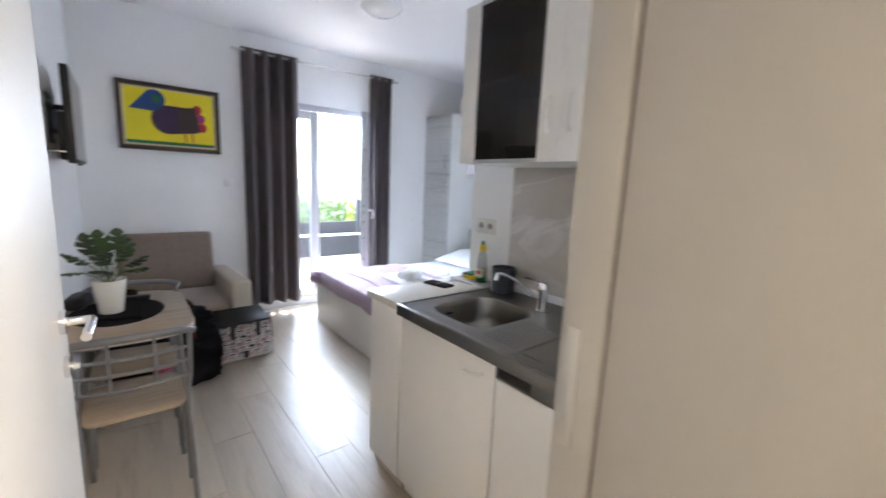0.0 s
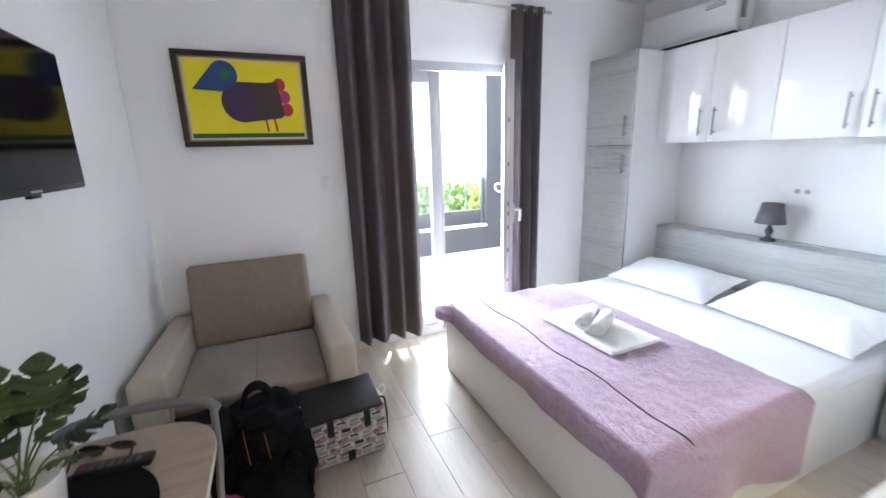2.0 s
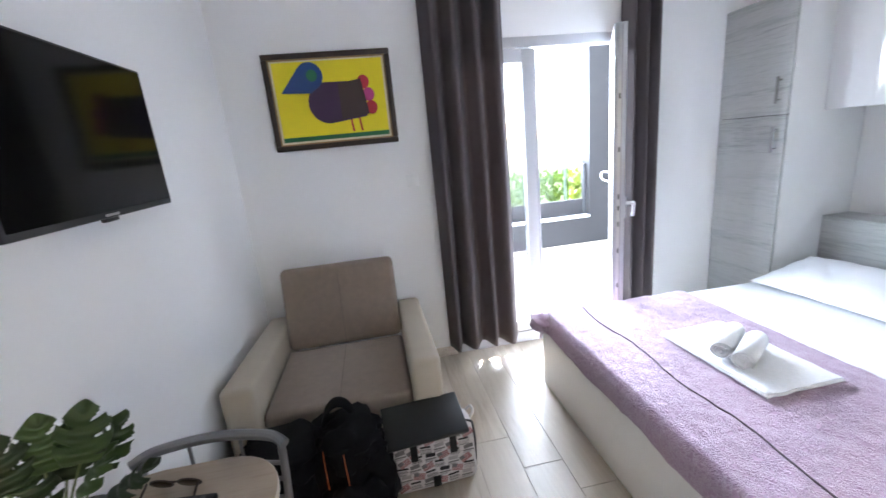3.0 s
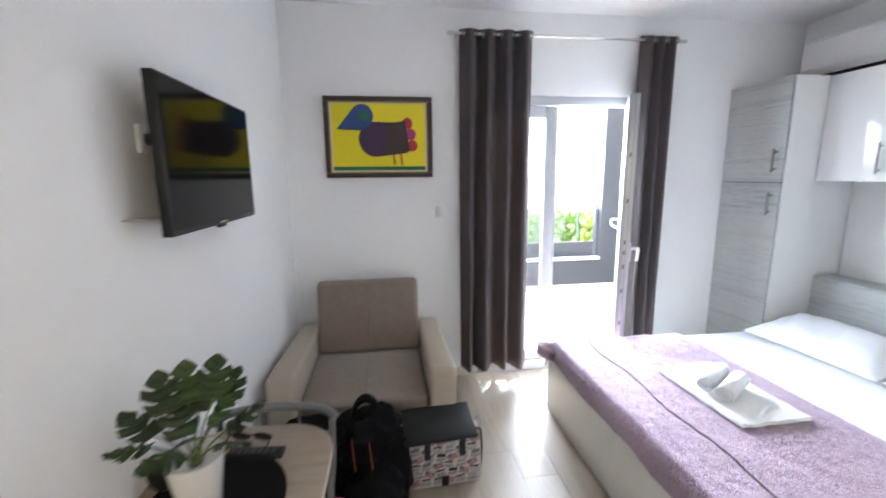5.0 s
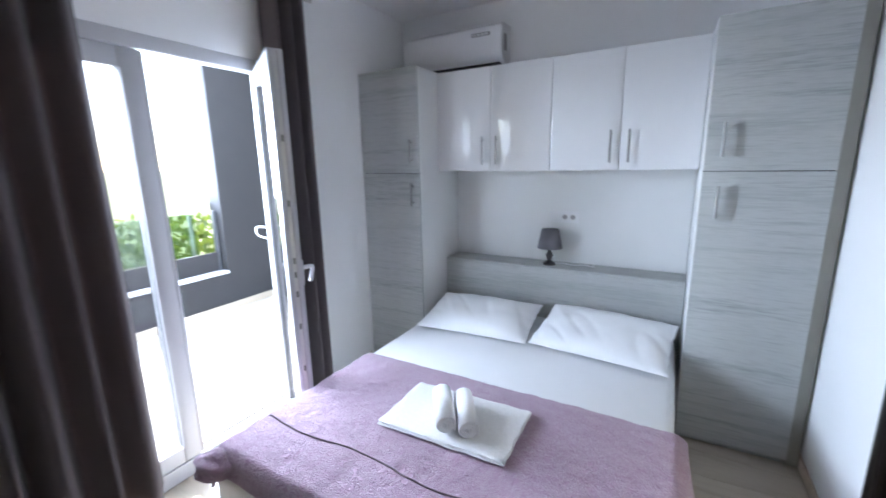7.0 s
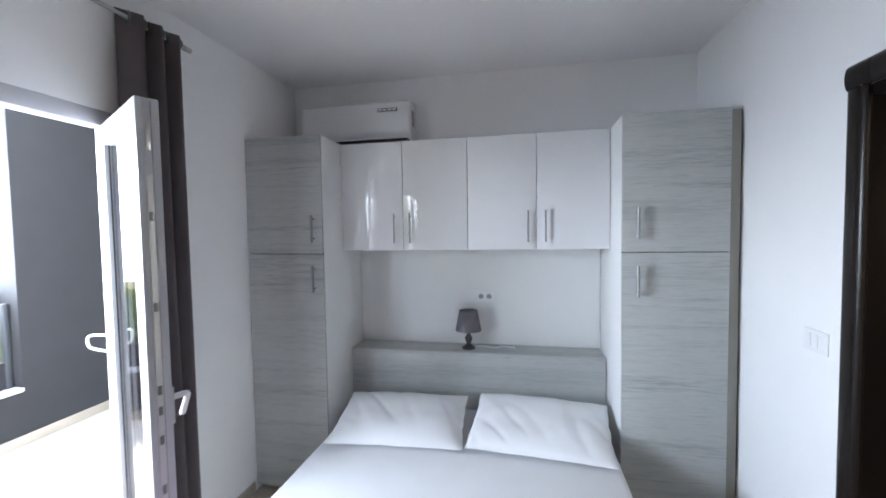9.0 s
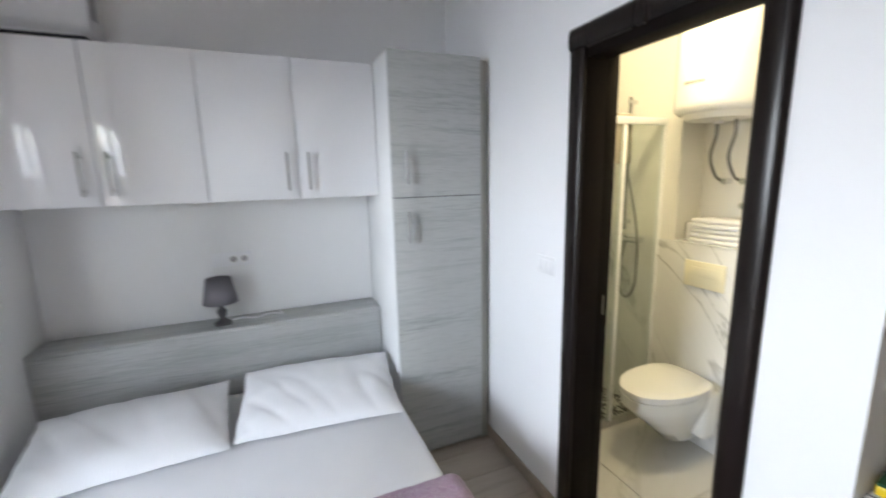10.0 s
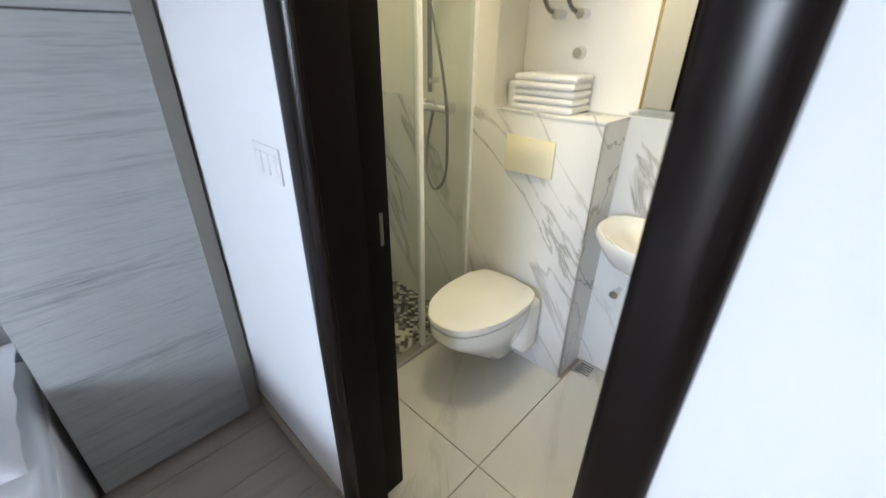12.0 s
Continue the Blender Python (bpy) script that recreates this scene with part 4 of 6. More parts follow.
for k in range(4):
    box(bm, -0.1985, -0.30 + 0.033 * k, 0.196, -0.1965, -0.275 + 0.033 * k, 0.206)
part("display_bars", bm, PVC, ac)
part("badge", B(-0.197, 0.30, 0.055, -0.193, 0.36, 0.063), NICKEL, ac)
part("end_cap", B(-0.15, -0.402, 0.09, -0.10, -0.396, 0.20, 0.003), SILVERINK, ac)


# ---- sockets and switches ----
def socket(parent, c, axis):
    """A round socket insert, the shade of its recess put in as grey, with two pin holes; axis: the way that the plate
    faces.
    """
    c, a = Vector(c), Vector(axis)
    s = a.cross(Vector((0, 0, 1)))
    d = part("insert", rod(bmesh.new(), c, c + a * 0.004, 0.021, 24), IVORY, parent)
    # flat grey disc in place of the shaded recess
    rod(bm := bmesh.new(), c + a * 0.0038, c + a * 0.005, 0.017, 24)
    part("well_shade", bm, SILVERINK, d)
    bm = bmesh.new()
    for k in (-1, 1):
        rod(bm, c + a * 0.0045 + s * 0.0095 * k, c + a * 0.006 + s * 0.0095 * k, 0.003, 8)
    part("pin_holes", bm, BLACK, d)


sk = thing("wall_socket", "white double wall socket with a blank plate above the headboard", "socket", (3.914, 3.33, 1.185))
part("plate", B(-0.009, -0.085, -0.041, 0, 0.125, 0.041, 0.003), PVC, sk)
for y in (-0.045, 0.012):
    socket(sk, (-0.009, y, 0), (-1, 0, 0))
sk = thing("wall_socket", "white double wall socket above the worktop", "socket", (XK, 1.868, 1.20))
part("plate", B(-0.009, -0.075, -0.042, -0.0005, 0.075, 0.042, 0.003), IVORY, sk)
for y in (-0.033, 0.033):
    socket(sk, (-0.009, y, 0), (-1, 0, 0))
sk = thing("light_switch", "white light switch plate beside the curtain", "switch", (1.0, YN, 1.33))
part("plate", B(-0.04, -0.009, -0.04, 0.04, -0.0005, 0.04, 0.003), SWITCHWHITE, sk)
part("rocker", B(-0.025, -0.013, -0.025, 0.025, -0.009, 0.025, 0.002), SWITCHWHITE, sk)
sk = thing("light_switch", "white triple light switch plate beside the bathroom door", "switch", (2.82, YB, 1.215))
part("plate", B(-0.065, 0.0005, -0.042, 0.065, 0.006, 0.042, 0.002), SWITCHWHITE, sk)
for k in (-1, 0, 1):
    part("rocker", B(0.037 * k - 0.0165, 0.006, -0.026, 0.037 * k + 0.0165, 0.0085, 0.026, 0.001), SWITCHWHITE, sk)


# ---- curtains ----
def curtain(x0, x1, n, amp, label, seed):
    def f(u, v):
        x = x0 + (x1 - x0) * u
        low = 1 - v
        ph = 2 * math.pi * n * u + 0.6 * low * math.sin(seed + 3 * u)
        y = amp * (1 + 0.25 * low) * math.cos(ph) + 0.012 * low * noise.noise((x * 9, v * 2, seed))
        z = 0.10 + 2.475 * v + (0.012 * math.cos(ph) if v > 0.99 else 0.0) + (0.015 * noise.noise((x * 6, 1, seed)) if v < 0.01 else 0)
        return (x + 0.012 * low * math.sin(ph * 0.5 + seed), 4.635 + y, z)
    c = thing("curtain", label, "curtain", (0, 0, 0), group="curtains")
    cl = part("cloth", sheet(n * 22, 40, f), CURTAIN, c, smooth=80)
    thicken(cl, 0.004)
    for k in range(2 * n):
        u = (k + 0.5) / (2 * n)
        p = Vector(f(u, 0.985))
        bm = bmesh.new()
        s = Matrix.Translation((p.x, 4.635, 2.545)) @ Euler((0, radians(90), radians(35 if k % 2 else -35))).to_matrix().to_4x4()
        ring = []
        for i in range(16):
            a = 2 * math.pi * i / 16
            ring.append([bm.verts.new(s @ Vector(((0.026 + 0.006 * math.cos(b)) * math.cos(a), (0.026 + 0.006 * math.cos(b)) * math.sin(a), 0.006 * math.sin(b)))) for b in (0, 1.57, 3.14, 4.71)])
        for i in range(16):
            for j in range(4):
                bm.faces.new((ring[i][j], ring[(i + 1) % 16][j], ring[(i + 1) % 16][(j + 1) % 4], ring[i][(j + 1) % 4]))
        part("eyelet", bm, STEELDARK, c)
    return c


curtain(1.13, 1.655, 4, 0.05, "taupe eyelet curtain hanging in soft folds", 1.0)
curtain(2.475, 2.745, 3, 0.045, "taupe eyelet curtain bunched beside the open door", 4.0)
cr = thing("curtain_rod", "thin grey metal curtain rod on wall brackets", "curtain rod", (0, 4.635, 2.545))
part("pole", rod(bmesh.new(), (1.06, 0, 0), (2.79, 0, 0), 0.009, 12), NICKEL, cr)
for x in (1.06, 2.79):
    part("finial", rod(bmesh.new(), (x - 0.02, 0, 0), (x + 0.02, 0, 0), 0.013, 12), NICKEL, cr)
for x in (1.11, 2.765):
    part("bracket", rod(bmesh.new(), (x, 0, 0), (x, 0.084, 0), 0.007, 8), NICKEL, cr)

# ---- picture ----
pic = thing("framed_picture", "yellow print of plain coloured shapes in a dark brown frame", "picture", (0.562, 4.72, 1.863))
W, H = 0.375, 0.277
for co in ((-W, -0.03, H - 0.032, W, 0.023, H), (-W, -0.03, -H, W, 0.023, -H + 0.032), (-W, -0.03, -H + 0.032, -W + 0.032, 0.023, H - 0.032), (W - 0.032, -0.03, -H + 0.032, W, 0.023, H - 0.032)):
    part("frame_bar", B(*co, 0.006), FRAMEWOOD, pic)
part("mount", B(-W + 0.03, -0.014, -H + 0.03, W - 0.03, -0.002, H - 0.03), MAT, pic)
part("ground_print", B(-W + 0.052, -0.016, -H + 0.052, W - 0.052, -0.014, H - 0.048), YELLOW, pic)
part("strip_print", B(-W + 0.052, -0.0175, -H + 0.052, W - 0.052, -0.016, -H + 0.078), GREENP, pic)


def flat(name, pts, mat, y):
    bm = bmesh.new()
    f = bm.faces.new([bm.verts.new((x, y, z)) for x, z in pts])
    e = bmesh.ops.extrude_face_region(bm, geom=[f])
    bmesh.ops.translate(bm, vec=(0, 0.0012, 0), verts=[v for v in e["geom"] if isinstance(v, bmesh.types.BMVert)])
    part(name, bm, mat, pic)


def arc(cx, cz, rx, rz, a0, a1, n=20):
    return [(cx + rx * math.cos(radians(a0 + (a1 - a0) * k / n)), cz + rz * math.sin(radians(a0 + (a1 - a0) * k / n))) for k in range(n + 1)]


part("lip", B(-W + 0.03, -0.0225, H - 0.04, W - 0.03, -0.0135, H - 0.03, 0.002), GOLDLIP, pic)
part("lip", B(-W + 0.03, -0.0225, -H + 0.03, W - 0.03, -0.0135, -H + 0.04, 0.002), GOLDLIP, pic)
for x in (-W + 0.03, W - 0.04):
    part("lip", B(x, -0.0225, -H + 0.04, x + 0.01, -0.0135, H - 0.04, 0.002), GOLDLIP, pic)
flat("shape_print", arc(-0.025, -0.012, 0.118, 0.12, 95, 275) + [(0.20, -0.105), (0.19, 0.09), (0.10, 0.105)], PLUM, -0.0192)
flat("shape_print", [(0.045, -0.115), (0.215, -0.092), (0.185, 0.115), (0.045, 0.095)], BROWNP, -0.0204)
flat("shape_print", arc(-0.115, 0.145, 0.078, 0.08, -65, 140) + [(-0.29, 0.058), (-0.12, 0.048)], BLUE, -0.0216)
flat("shape_print", arc(-0.10, 0.148, 0.032, 0.034, 0, 345, 18), GREENP, -0.0223)
for x, z, m in ((0.198, 0.096, RED), (0.222, 0.022, MAGENTA), (0.232, -0.055, RED)):
    flat("shape_print", arc(x, z, 0.036, 0.04, 0, 345, 22), m, -0.0186)
for x in (0.09, 0.142):
    flat("shape_print", [(x, -0.10), (x + 0.011, -0.10), (x + 0.022, -0.19), (x + 0.010, -0.19)], RED, -0.0182)

# ---- television ----
tv = thing("television", "black flat television on a swivel wall bracket, switched off", "television", (0.03, 3.248, 1.648))
part("housing", B(-0.035, -0.347, -0.218, -0.004, 0.347, 0.218, 0.005), BLACK, tv)
part("back_cover", B(-0.07, -0.28, -0.205, -0.034, 0.28, 0.02, 0.015), BLACK, tv)
part("screen", B(-0.0045, -0.337, -0.200, -0.002, 0.337, 0.210), SCREEN, tv, "dark reflective screen")
part("badge", B(-0.0035, -0.03, -0.212, -0.0015, 0.03, -0.206), NICKEL, tv)
part("sensor", B(-0.02, -0.03, -0.228, -0.005, 0.03, -0.217, 0.003), BLACK, tv)
part("wall_plate", B(-0.114, -0.10, -0.12, -0.105, 0.10, 0.12, 0.003), BLACK, tv)
for z in (-0.06, 0.06):
    part("arm", B(-0.106, -0.02, z - 0.012, -0.034, 0.02, z + 0.012, 0.003), BLACK, tv)
part("cable_shelf", B(-0.113, -0.37, -0.17, -0.04, -0.30, -0.165, 0.001), NICKEL, tv)
sk = thing("wall_socket", "white wall socket behind the television", "socket", (XW, 3.03, 1.70))
part("plate", B(0.0005, -0.038, -0.04, 0.01, 0.038, 0.04, 0.003), SWITCHWHITE, sk)
part("plug", rod(bmesh.new(), (0.01, 0, 0.0), (0.04, 0, 0.0), 0.018, 16), BLACK, sk)

# ---- armchair ----
am = thing("armchair", "taupe fabric armchair with beige leatherette arms against the wall", "armchair", (0.45, 4.12, 0))
part("base", B(-0.34, -0.42, 0.05, 0.34, 0.40, 0.27, 0.02, 3), BEIGELEATHER, am)
part("seat_cushion", B(-0.343, -0.40, 0.27, 0.343, 0.24, 0.425, 0.028, 4), TAUPE, am, smooth=60)
part("seat_seam", tube(bmesh.new(), [(0.0, -0.38, 0.4245), (0.0, -0.1, 0.4252), (0.0, 0.2, 0.4245)], 0.0018, 6), BROWNCLOTH, am)


def back_piece(x0, x1):
    bm = B(x0, -0.075, 0.0, x1, 0.075, 0.50, 0.035, 4)
    bmesh.ops.transform(bm, matrix=Matrix.Translation((0, 0.315, 0.395)) @ Euler((radians(-13), 0, 0)).to_matrix().to_4x4(), verts=bm.verts)
    return bm


part("backrest", back_piece(-0.343, 0.343), TAUPE, am, smooth=60)
part("back_seam", tube(bmesh.new(), [(0.0, 0.235, 0.42), (0.0, 0.285, 0.63), (0.0, 0.335, 0.85)], 0.0018, 6), BROWNCLOTH, am)
for s in (-1, 1):
    x0, x1 = sorted((s * 0.345, s * 0.488))
    bm = B(x0, -0.44, 0.04, x1, 0.52, 0.60, 0.028, 4)
    for v in bm.verts:
        if v.co.z > 0.4:
            v.co.z -= 0.045 * max(0, v.co.y + 0.3) / 0.7
    part("armrest", bm, BEIGELEATHER, am, "beige leatherette armrest", smooth=60)
for x in (-0.42, 0.42):
    for y in (-0.40, 0.33):
        part("leg", rod(bmesh.new(), (x, y, 0), (x, y, 0.045), 0.022, 12), BLACK, am)


# ---- kitchenette ----
kb = thing("side_cabinet", "narrow off-white base cabinet at the end of the kitchenette", "cabinet", (1.085, 1.747, 0))
part("body", B(0.0, 0.002, 0.07, 0.60, 0.262, 0.868, 0.002), CREAM, kb)
part("plinth", B(0.03, 0.004, 0, 0.60, 0.255, 0.07, 0.002), SKIRT, kb)
solid("worktop", B(1.066, 1.748, 0.87, XK - 0.001, 2.016, 0.902, 0.003), WORKTOP, "pale laminate worktop with a square edge", "worktop")
ku = thing("kitchen_unit", "off-white compact kitchen base unit with two doors under a steel top", "kitchen unit", (1.085, 0.745, 0))
bm = B(0.02, 0.002, 0.07, 0.585, 0.018, 0.855)
box(bm, 0.02, 0.982, 0.07, 0.585, 0.998, 0.855)
box(bm, 0.02, 0.018, 0.07, 0.585, 0.982, 0.088)
box(bm, 0.57, 0.018, 0.088, 0.585, 0.982, 0.855)
part("body", bm, CREAM, ku)
part("plinth", B(0.04, 0.004, 0, 0.58, 0.996, 0.07), CREAM, ku)
for y0, y1, hy in ((0.003, 0.430, 0.0), (0.436, 0.997, 0.56)):
    d = part("door", B(0.0, y0, 0.075, 0.019, y1, 0.845 if hy else 0.80, 0.003), CREAM, ku, "off-white laminate door")
    if hy:
        part("handle", tube(bmesh.new(), [(-0.001, 0.49, 0.795), (-0.016, 0.50, 0.79), (-0.02, 0.535, 0.782), (-0.016, 0.57, 0.774), (-0.001, 0.58, 0.77)], 0.006, 8), CREAM, d, "white bow handle")
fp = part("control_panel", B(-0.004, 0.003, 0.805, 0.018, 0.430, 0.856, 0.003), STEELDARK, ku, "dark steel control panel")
for k in range(16):
    part("vent_slot", B(-0.006, 0.29 + 0.008 * k, 0.815, -0.0045, 0.294 + 0.008 * k, 0.845), BLACK, fp)
for y in (0.06, 0.15):
    part("knob", rod(bmesh.new(), (-0.004, y, 0.83), (-0.026, y, 0.83), 0.018, 20), BLACK, fp)

# steel top with pressed sink, drainer and hotplates
st = thing("steel_worktop", "brushed steel sink top with drainer and two electric hotplates", "sink top", (1.066, 0.742, 0.90))
SX, SY = 0.605, 1.004
bx0, by0, bx1, by1, br = 0.09, 0.595, 0.44, 0.915, 0.085


def steel_top():
    """The flat top as a ring between its outer edge and the basin's rim, the basin walls and floor below."""
    bm = bmesh.new()
    hole = rounded(bx0, by0, bx1, by1, br, 8)
    n = len(hole)
    cx, cy = (bx0 + bx1) / 2, (by0 + by1) / 2
    outer = []
    ox0, oy0, ox1, oy1 = 0.045, 0.50, SX - 0.03, SY - 0.03
    for x, y in hole:
        dx, dy = x - cx, y - cy
        k = min(((ox1 - cx) / dx if dx > 0 else (ox0 - cx) / dx) if abs(dx) > 1e-6 else 9, ((oy1 - cy) / dy if dy > 0 else (oy0 - cy) / dy) if abs(dy) > 1e-6 else 9)
        outer.append((cx + dx * k, cy + dy * k))
    rings = []
    rings.append([bm.verts.new((x, y, 0.0)) for x, y in outer])
    rings.append([bm.verts.new((cx + (x - cx) * 1.05, cy + (y - cy) * 1.05, 0.0)) for x, y in hole])
    for s, z in ((1.0, -0.004), (0.975, -0.02), (0.95, -0.09), (0.90, -0.135), (0.80, -0.15), (0.4, -0.153), (0.1, -0.156)):
        rings.append([bm.verts.new((cx + (x - cx) * s, cy + (y - cy) * s, z)) for x, y in hole])
    for a, b in zip(rings, rings[1:]):
        for k in range(n):
            bm.faces.new((a[k], a[(k + 1) % n], b[(k + 1) % n], b[k]))
    bm.faces.new(rings[-1])
    return bm


part("sink_bowl", steel_top(), STEEL, st, "pressed oval sink bowl", smooth=50)
bm = bmesh.new()
for co in ((0, 0, 0.0455, SY), (SX - 0.0305, 0, SX, SY), (0.0455, SY - 0.0305, SX - 0.0305, SY), (0.0455, 0, SX - 0.0305, 0.5005)):
    box(bm, co[0], co[1], -0.003, co[2], co[3], 0.0003)
for x in (0.03, SX - 0.11):
    for y in (0.47, SY - 0.11):
        box(bm, x, y, -0.0035, x + 0.095, y + 0.095, -0.0006)
part("top_plate", bm, STEEL, st)
bm = B(0, 0.0, 0.0004, 0.012, SY, 0.005, 0.002)
box(bm, 0.012, SY - 0.012, 0.0004, SX, SY, 0.005, 0.002)
part("rim", bm, STEEL, st)
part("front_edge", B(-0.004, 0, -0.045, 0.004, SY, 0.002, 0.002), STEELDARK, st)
for k in range(13):
    x = 0.075 + 0.0185 * k
    part("drainer_rib", tube(bmesh.new(), [(x, 0.405, -0.001), (x, 0.48, 0.0006), (x, 0.565, -0.001)], 0.0034, 6), STEEL, st)
part("divider_rib", tube(bmesh.new(), [(0.03, 0.385, 0.0), (0.18, 0.385, 0.001), (0.34, 0.395, 0.0)], 0.0045, 6), STEEL, st)
for x, y, r in ((0.19, 0.20, 0.095), (0.43, 0.215, 0.078)):
    hp = part("hotplate", lathe([(r, 0.0), (r, 0.012), (r - 0.012, 0.016), (0.03, 0.016), (0.028, 0.013)], 40, at=(x, y, 0)), IRON, st, "black cast-iron hotplate")
    part("trim_ring", lathe([(r + 0.007, 0.0004), (r + 0.006, 0.004), (r + 0.001, 0.006), (r + 0.001, 0.0004)], 40, at=(x, y, 0)), CHROME, hp)
dr = part("drain", lathe([(0.038, -0.153), (0.038, -0.1475), (0.033, -0.146), (0.027, -0.148), (0.024, -0.150)], 28, at=(0.22, 0.80, 0)), CHROME, st, "chrome sink drain")
part("drain_hole", lathe([(0.024, -0.1515), (0.024, -0.1498)], 24, at=(0.22, 0.80, 0)), BLACK, dr)
bm = rod(bmesh.new(), (0.197, 0.80, -0.148), (0.243, 0.80, -0.148), 0.003, 6)
rod(bm, (0.22, 0.777, -0.148), (0.22, 0.823, -0.148), 0.003, 6)
part("drain_cross", bm, CHROME, dr)
bm = bmesh.new()
for k in range(3):
    rod(bm, (0.19 + 0.012 * k, by1 - 0.0175, -0.045), (0.19 + 0.012 * k, by1 - 0.010, -0.045), 0.004, 8)
part("overflow", bm, BLACK, st)
tp = thing("tap", "chrome single-lever kitchen tap with a long spout over the sink", "tap", (1.535, 1.36, 0.90))
part("body", lathe([(0.026, 0), (0.026, 0.005), (0.019, 0.010), (0.0185, 0.075), (0.021, 0.085), (0.021, 0.112), (0.015, 0.122), (0.006, 0.124)]), CHROME, tp)
part("spout", tube(bmesh.new(), [(0.0, 0.012, 0.045), (-0.01, 0.05, 0.065), (-0.03, 0.12, 0.105), (-0.05, 0.19, 0.125), (-0.06, 0.21, 0.118)], 0.0075, 10), CHROME, tp)
part("nozzle", rod(bmesh.new(), (-0.058, 0.207, 0.125), (-0.064, 0.213, 0.095), 0.0105, 14), CHROME, tp)
part("lever", tube(bmesh.new(), [(0, 0, 0.118), (-0.012, 0.03, 0.128), (-0.028, 0.078, 0.132)], 0.005, 8), CHROME, tp)
solid("upstand", B(XK - 0.022, 0.742, 0.9005, XK - 0.0155, 1.69, 0.935, 0.002), PVC, "white plastic joint strip behind the sink top", "trim")
solid("upstand", B(1.672, 0.742, 0.875, XK - 0.0155, 1.747, 0.90), CREAM, "pale filler behind the sink top", "trim")
solid("backsplash", B(XK - 0.015, 0.735, 0.90, XK - 0.001, 1.695, 1.50, 0.002), SPLASH, "greige stone-look splashback panel with pale veins", "splashback")

wc = thing("kitchen_wall_cabinet", "off-white kitchen wall cabinet with two dark glazed doors", "cabinet", (1.36, 0.705, 1.50))
bm = B(0, 0, 0.0, 0.329, 1.006, 0.018, 0.001)
box(bm, 0, 0, 0.602, 0.329, 1.006, 0.62, 0.001)
box(bm, 0, 0, 0.018, 0.329, 0.018, 0.602)
box(bm, 0, 0.988, 0.018, 0.329, 1.006, 0.602)
box(bm, 0, 0.494, 0.018, 0.329, 0.512, 0.602)
box(bm, 0.315, 0.018, 0.018, 0.329, 0.988, 0.602)
part("body", bm, CREAM, wc)
for y0 in (0.019, 0.513):
    part("shelf", B(0.02, y0, 0.31, 0.314, y0 + 0.474, 0.326, 0.001), CREAM, wc)
for y0 in (0.001, 0.504):
    d = part("door", B(-0.02, y0, 0.0, -0.001, y0 + 0.086, 0.62, 0.003), CREAM, wc, "off-white glazed door")
    part("stile", B(-0.02, y0 + 0.415, 0.0, -0.001, y0 + 0.501, 0.62, 0.003), CREAM, d)
    for z0 in (0.0, 0.606):
        part("rail_bar", B(-0.018, y0 + 0.086, z0, -0.003, y0 + 0.415, z0 + 0.014), NICKEL, d)
    g = part("pane", B(-0.013, y0 + 0.087, 0.014, -0.009, y0 + 0.414, 0.606), SMOKE, d, "dark smoked pane")
    hy = y0 + 0.458 if y0 < 0.3 else y0 + 0.043
    part("handle", tube(bmesh.new(), [(-0.02, hy, 0.10), (-0.036, hy, 0.115), (-0.04, hy, 0.16), (-0.036, hy, 0.205), (-0.02, hy, 0.22)], 0.0065, 8), CREAM, d, "white bow handle")


def lump(bm, c, r, seed, amp=0.12, sub=3, squash=None):
    """A soft lumpy form with folds."""
    k = bmesh.ops.create_icosphere(bm, subdivisions=sub, radius=1.0)
    for v in k["verts"]:
        n = v.co.normalized()
        if squash:
            n = Vector([math.copysign(abs(q) ** squash, q) for q in n])
        f = 1 + amp * noise.noise(n * 1.7 + Vector((seed, 0, 0))) + amp * 0.5 * noise.noise(n * 5 + Vector((0, seed, 0)))
        v.co = Vector(c) + Vector((n.x * r[0], n.y * r[1], n.z * r[2])) * f
    return bm


solid("crockery", lump(bmesh.new(), (0, 0, 0.055), (0.10, 0.075, 0.055), 2.0, 0.15, 3, 0.7), BLACK, "dark pan stored behind the smoked pane", "pan", (1.53, 1.02, 1.518))
solid("crockery", lathe([(0.05, 0), (0.075, 0.01), (0.09, 0.05), (0.088, 0.055), (0.05, 0.012)]), CHARCOAL, "dark bowl stored behind the smoked pane", "bowl", (1.52, 1.50, 1.518))

# things on the worktop
ph = thing("mobile_phone", "black mobile phone lying face up on the worktop", "phone", (1.418, 1.918, 0.902), 12)
part("body", prism(rounded(-0.037, -0.076, 0.037, 0.076, 0.011, 4), 0, 0.008, 0.0015), BLACK, ph)
part("screen", prism(rounded(-0.034, -0.072, 0.034, 0.072, 0.009, 4), 0.008, 0.0086), SCREEN, ph)
eg = thing("eyeglasses", "folded eyeglasses with clear frames beside the phone", "glasses", (1.505, 1.925, 0.902), 70)
for s in (-1, 1):
    bm = bmesh.new()
    tube(bm, [(s * 0.034 + 0.024 * math.cos(a), 0.0, 0.022 + 0.019 * math.sin(a)) for a in [2 * math.pi * k / 12 for k in range(13)]], 0.0016, 6)
    part("rim", bm, NICKEL, eg)
    part("temple", tube(bmesh.new(), [(s * 0.058, 0, 0.026), (s * 0.058, 0.05, 0.018), (s * 0.05 - s * 0.02, 0.11, 0.004)], 0.0016, 6), NICKEL, eg)
part("bridge", tube(bmesh.new(), [(-0.012, 0, 0.026), (0, -0.002, 0.03), (0.012, 0, 0.026)], 0.0016, 6), NICKEL, eg)
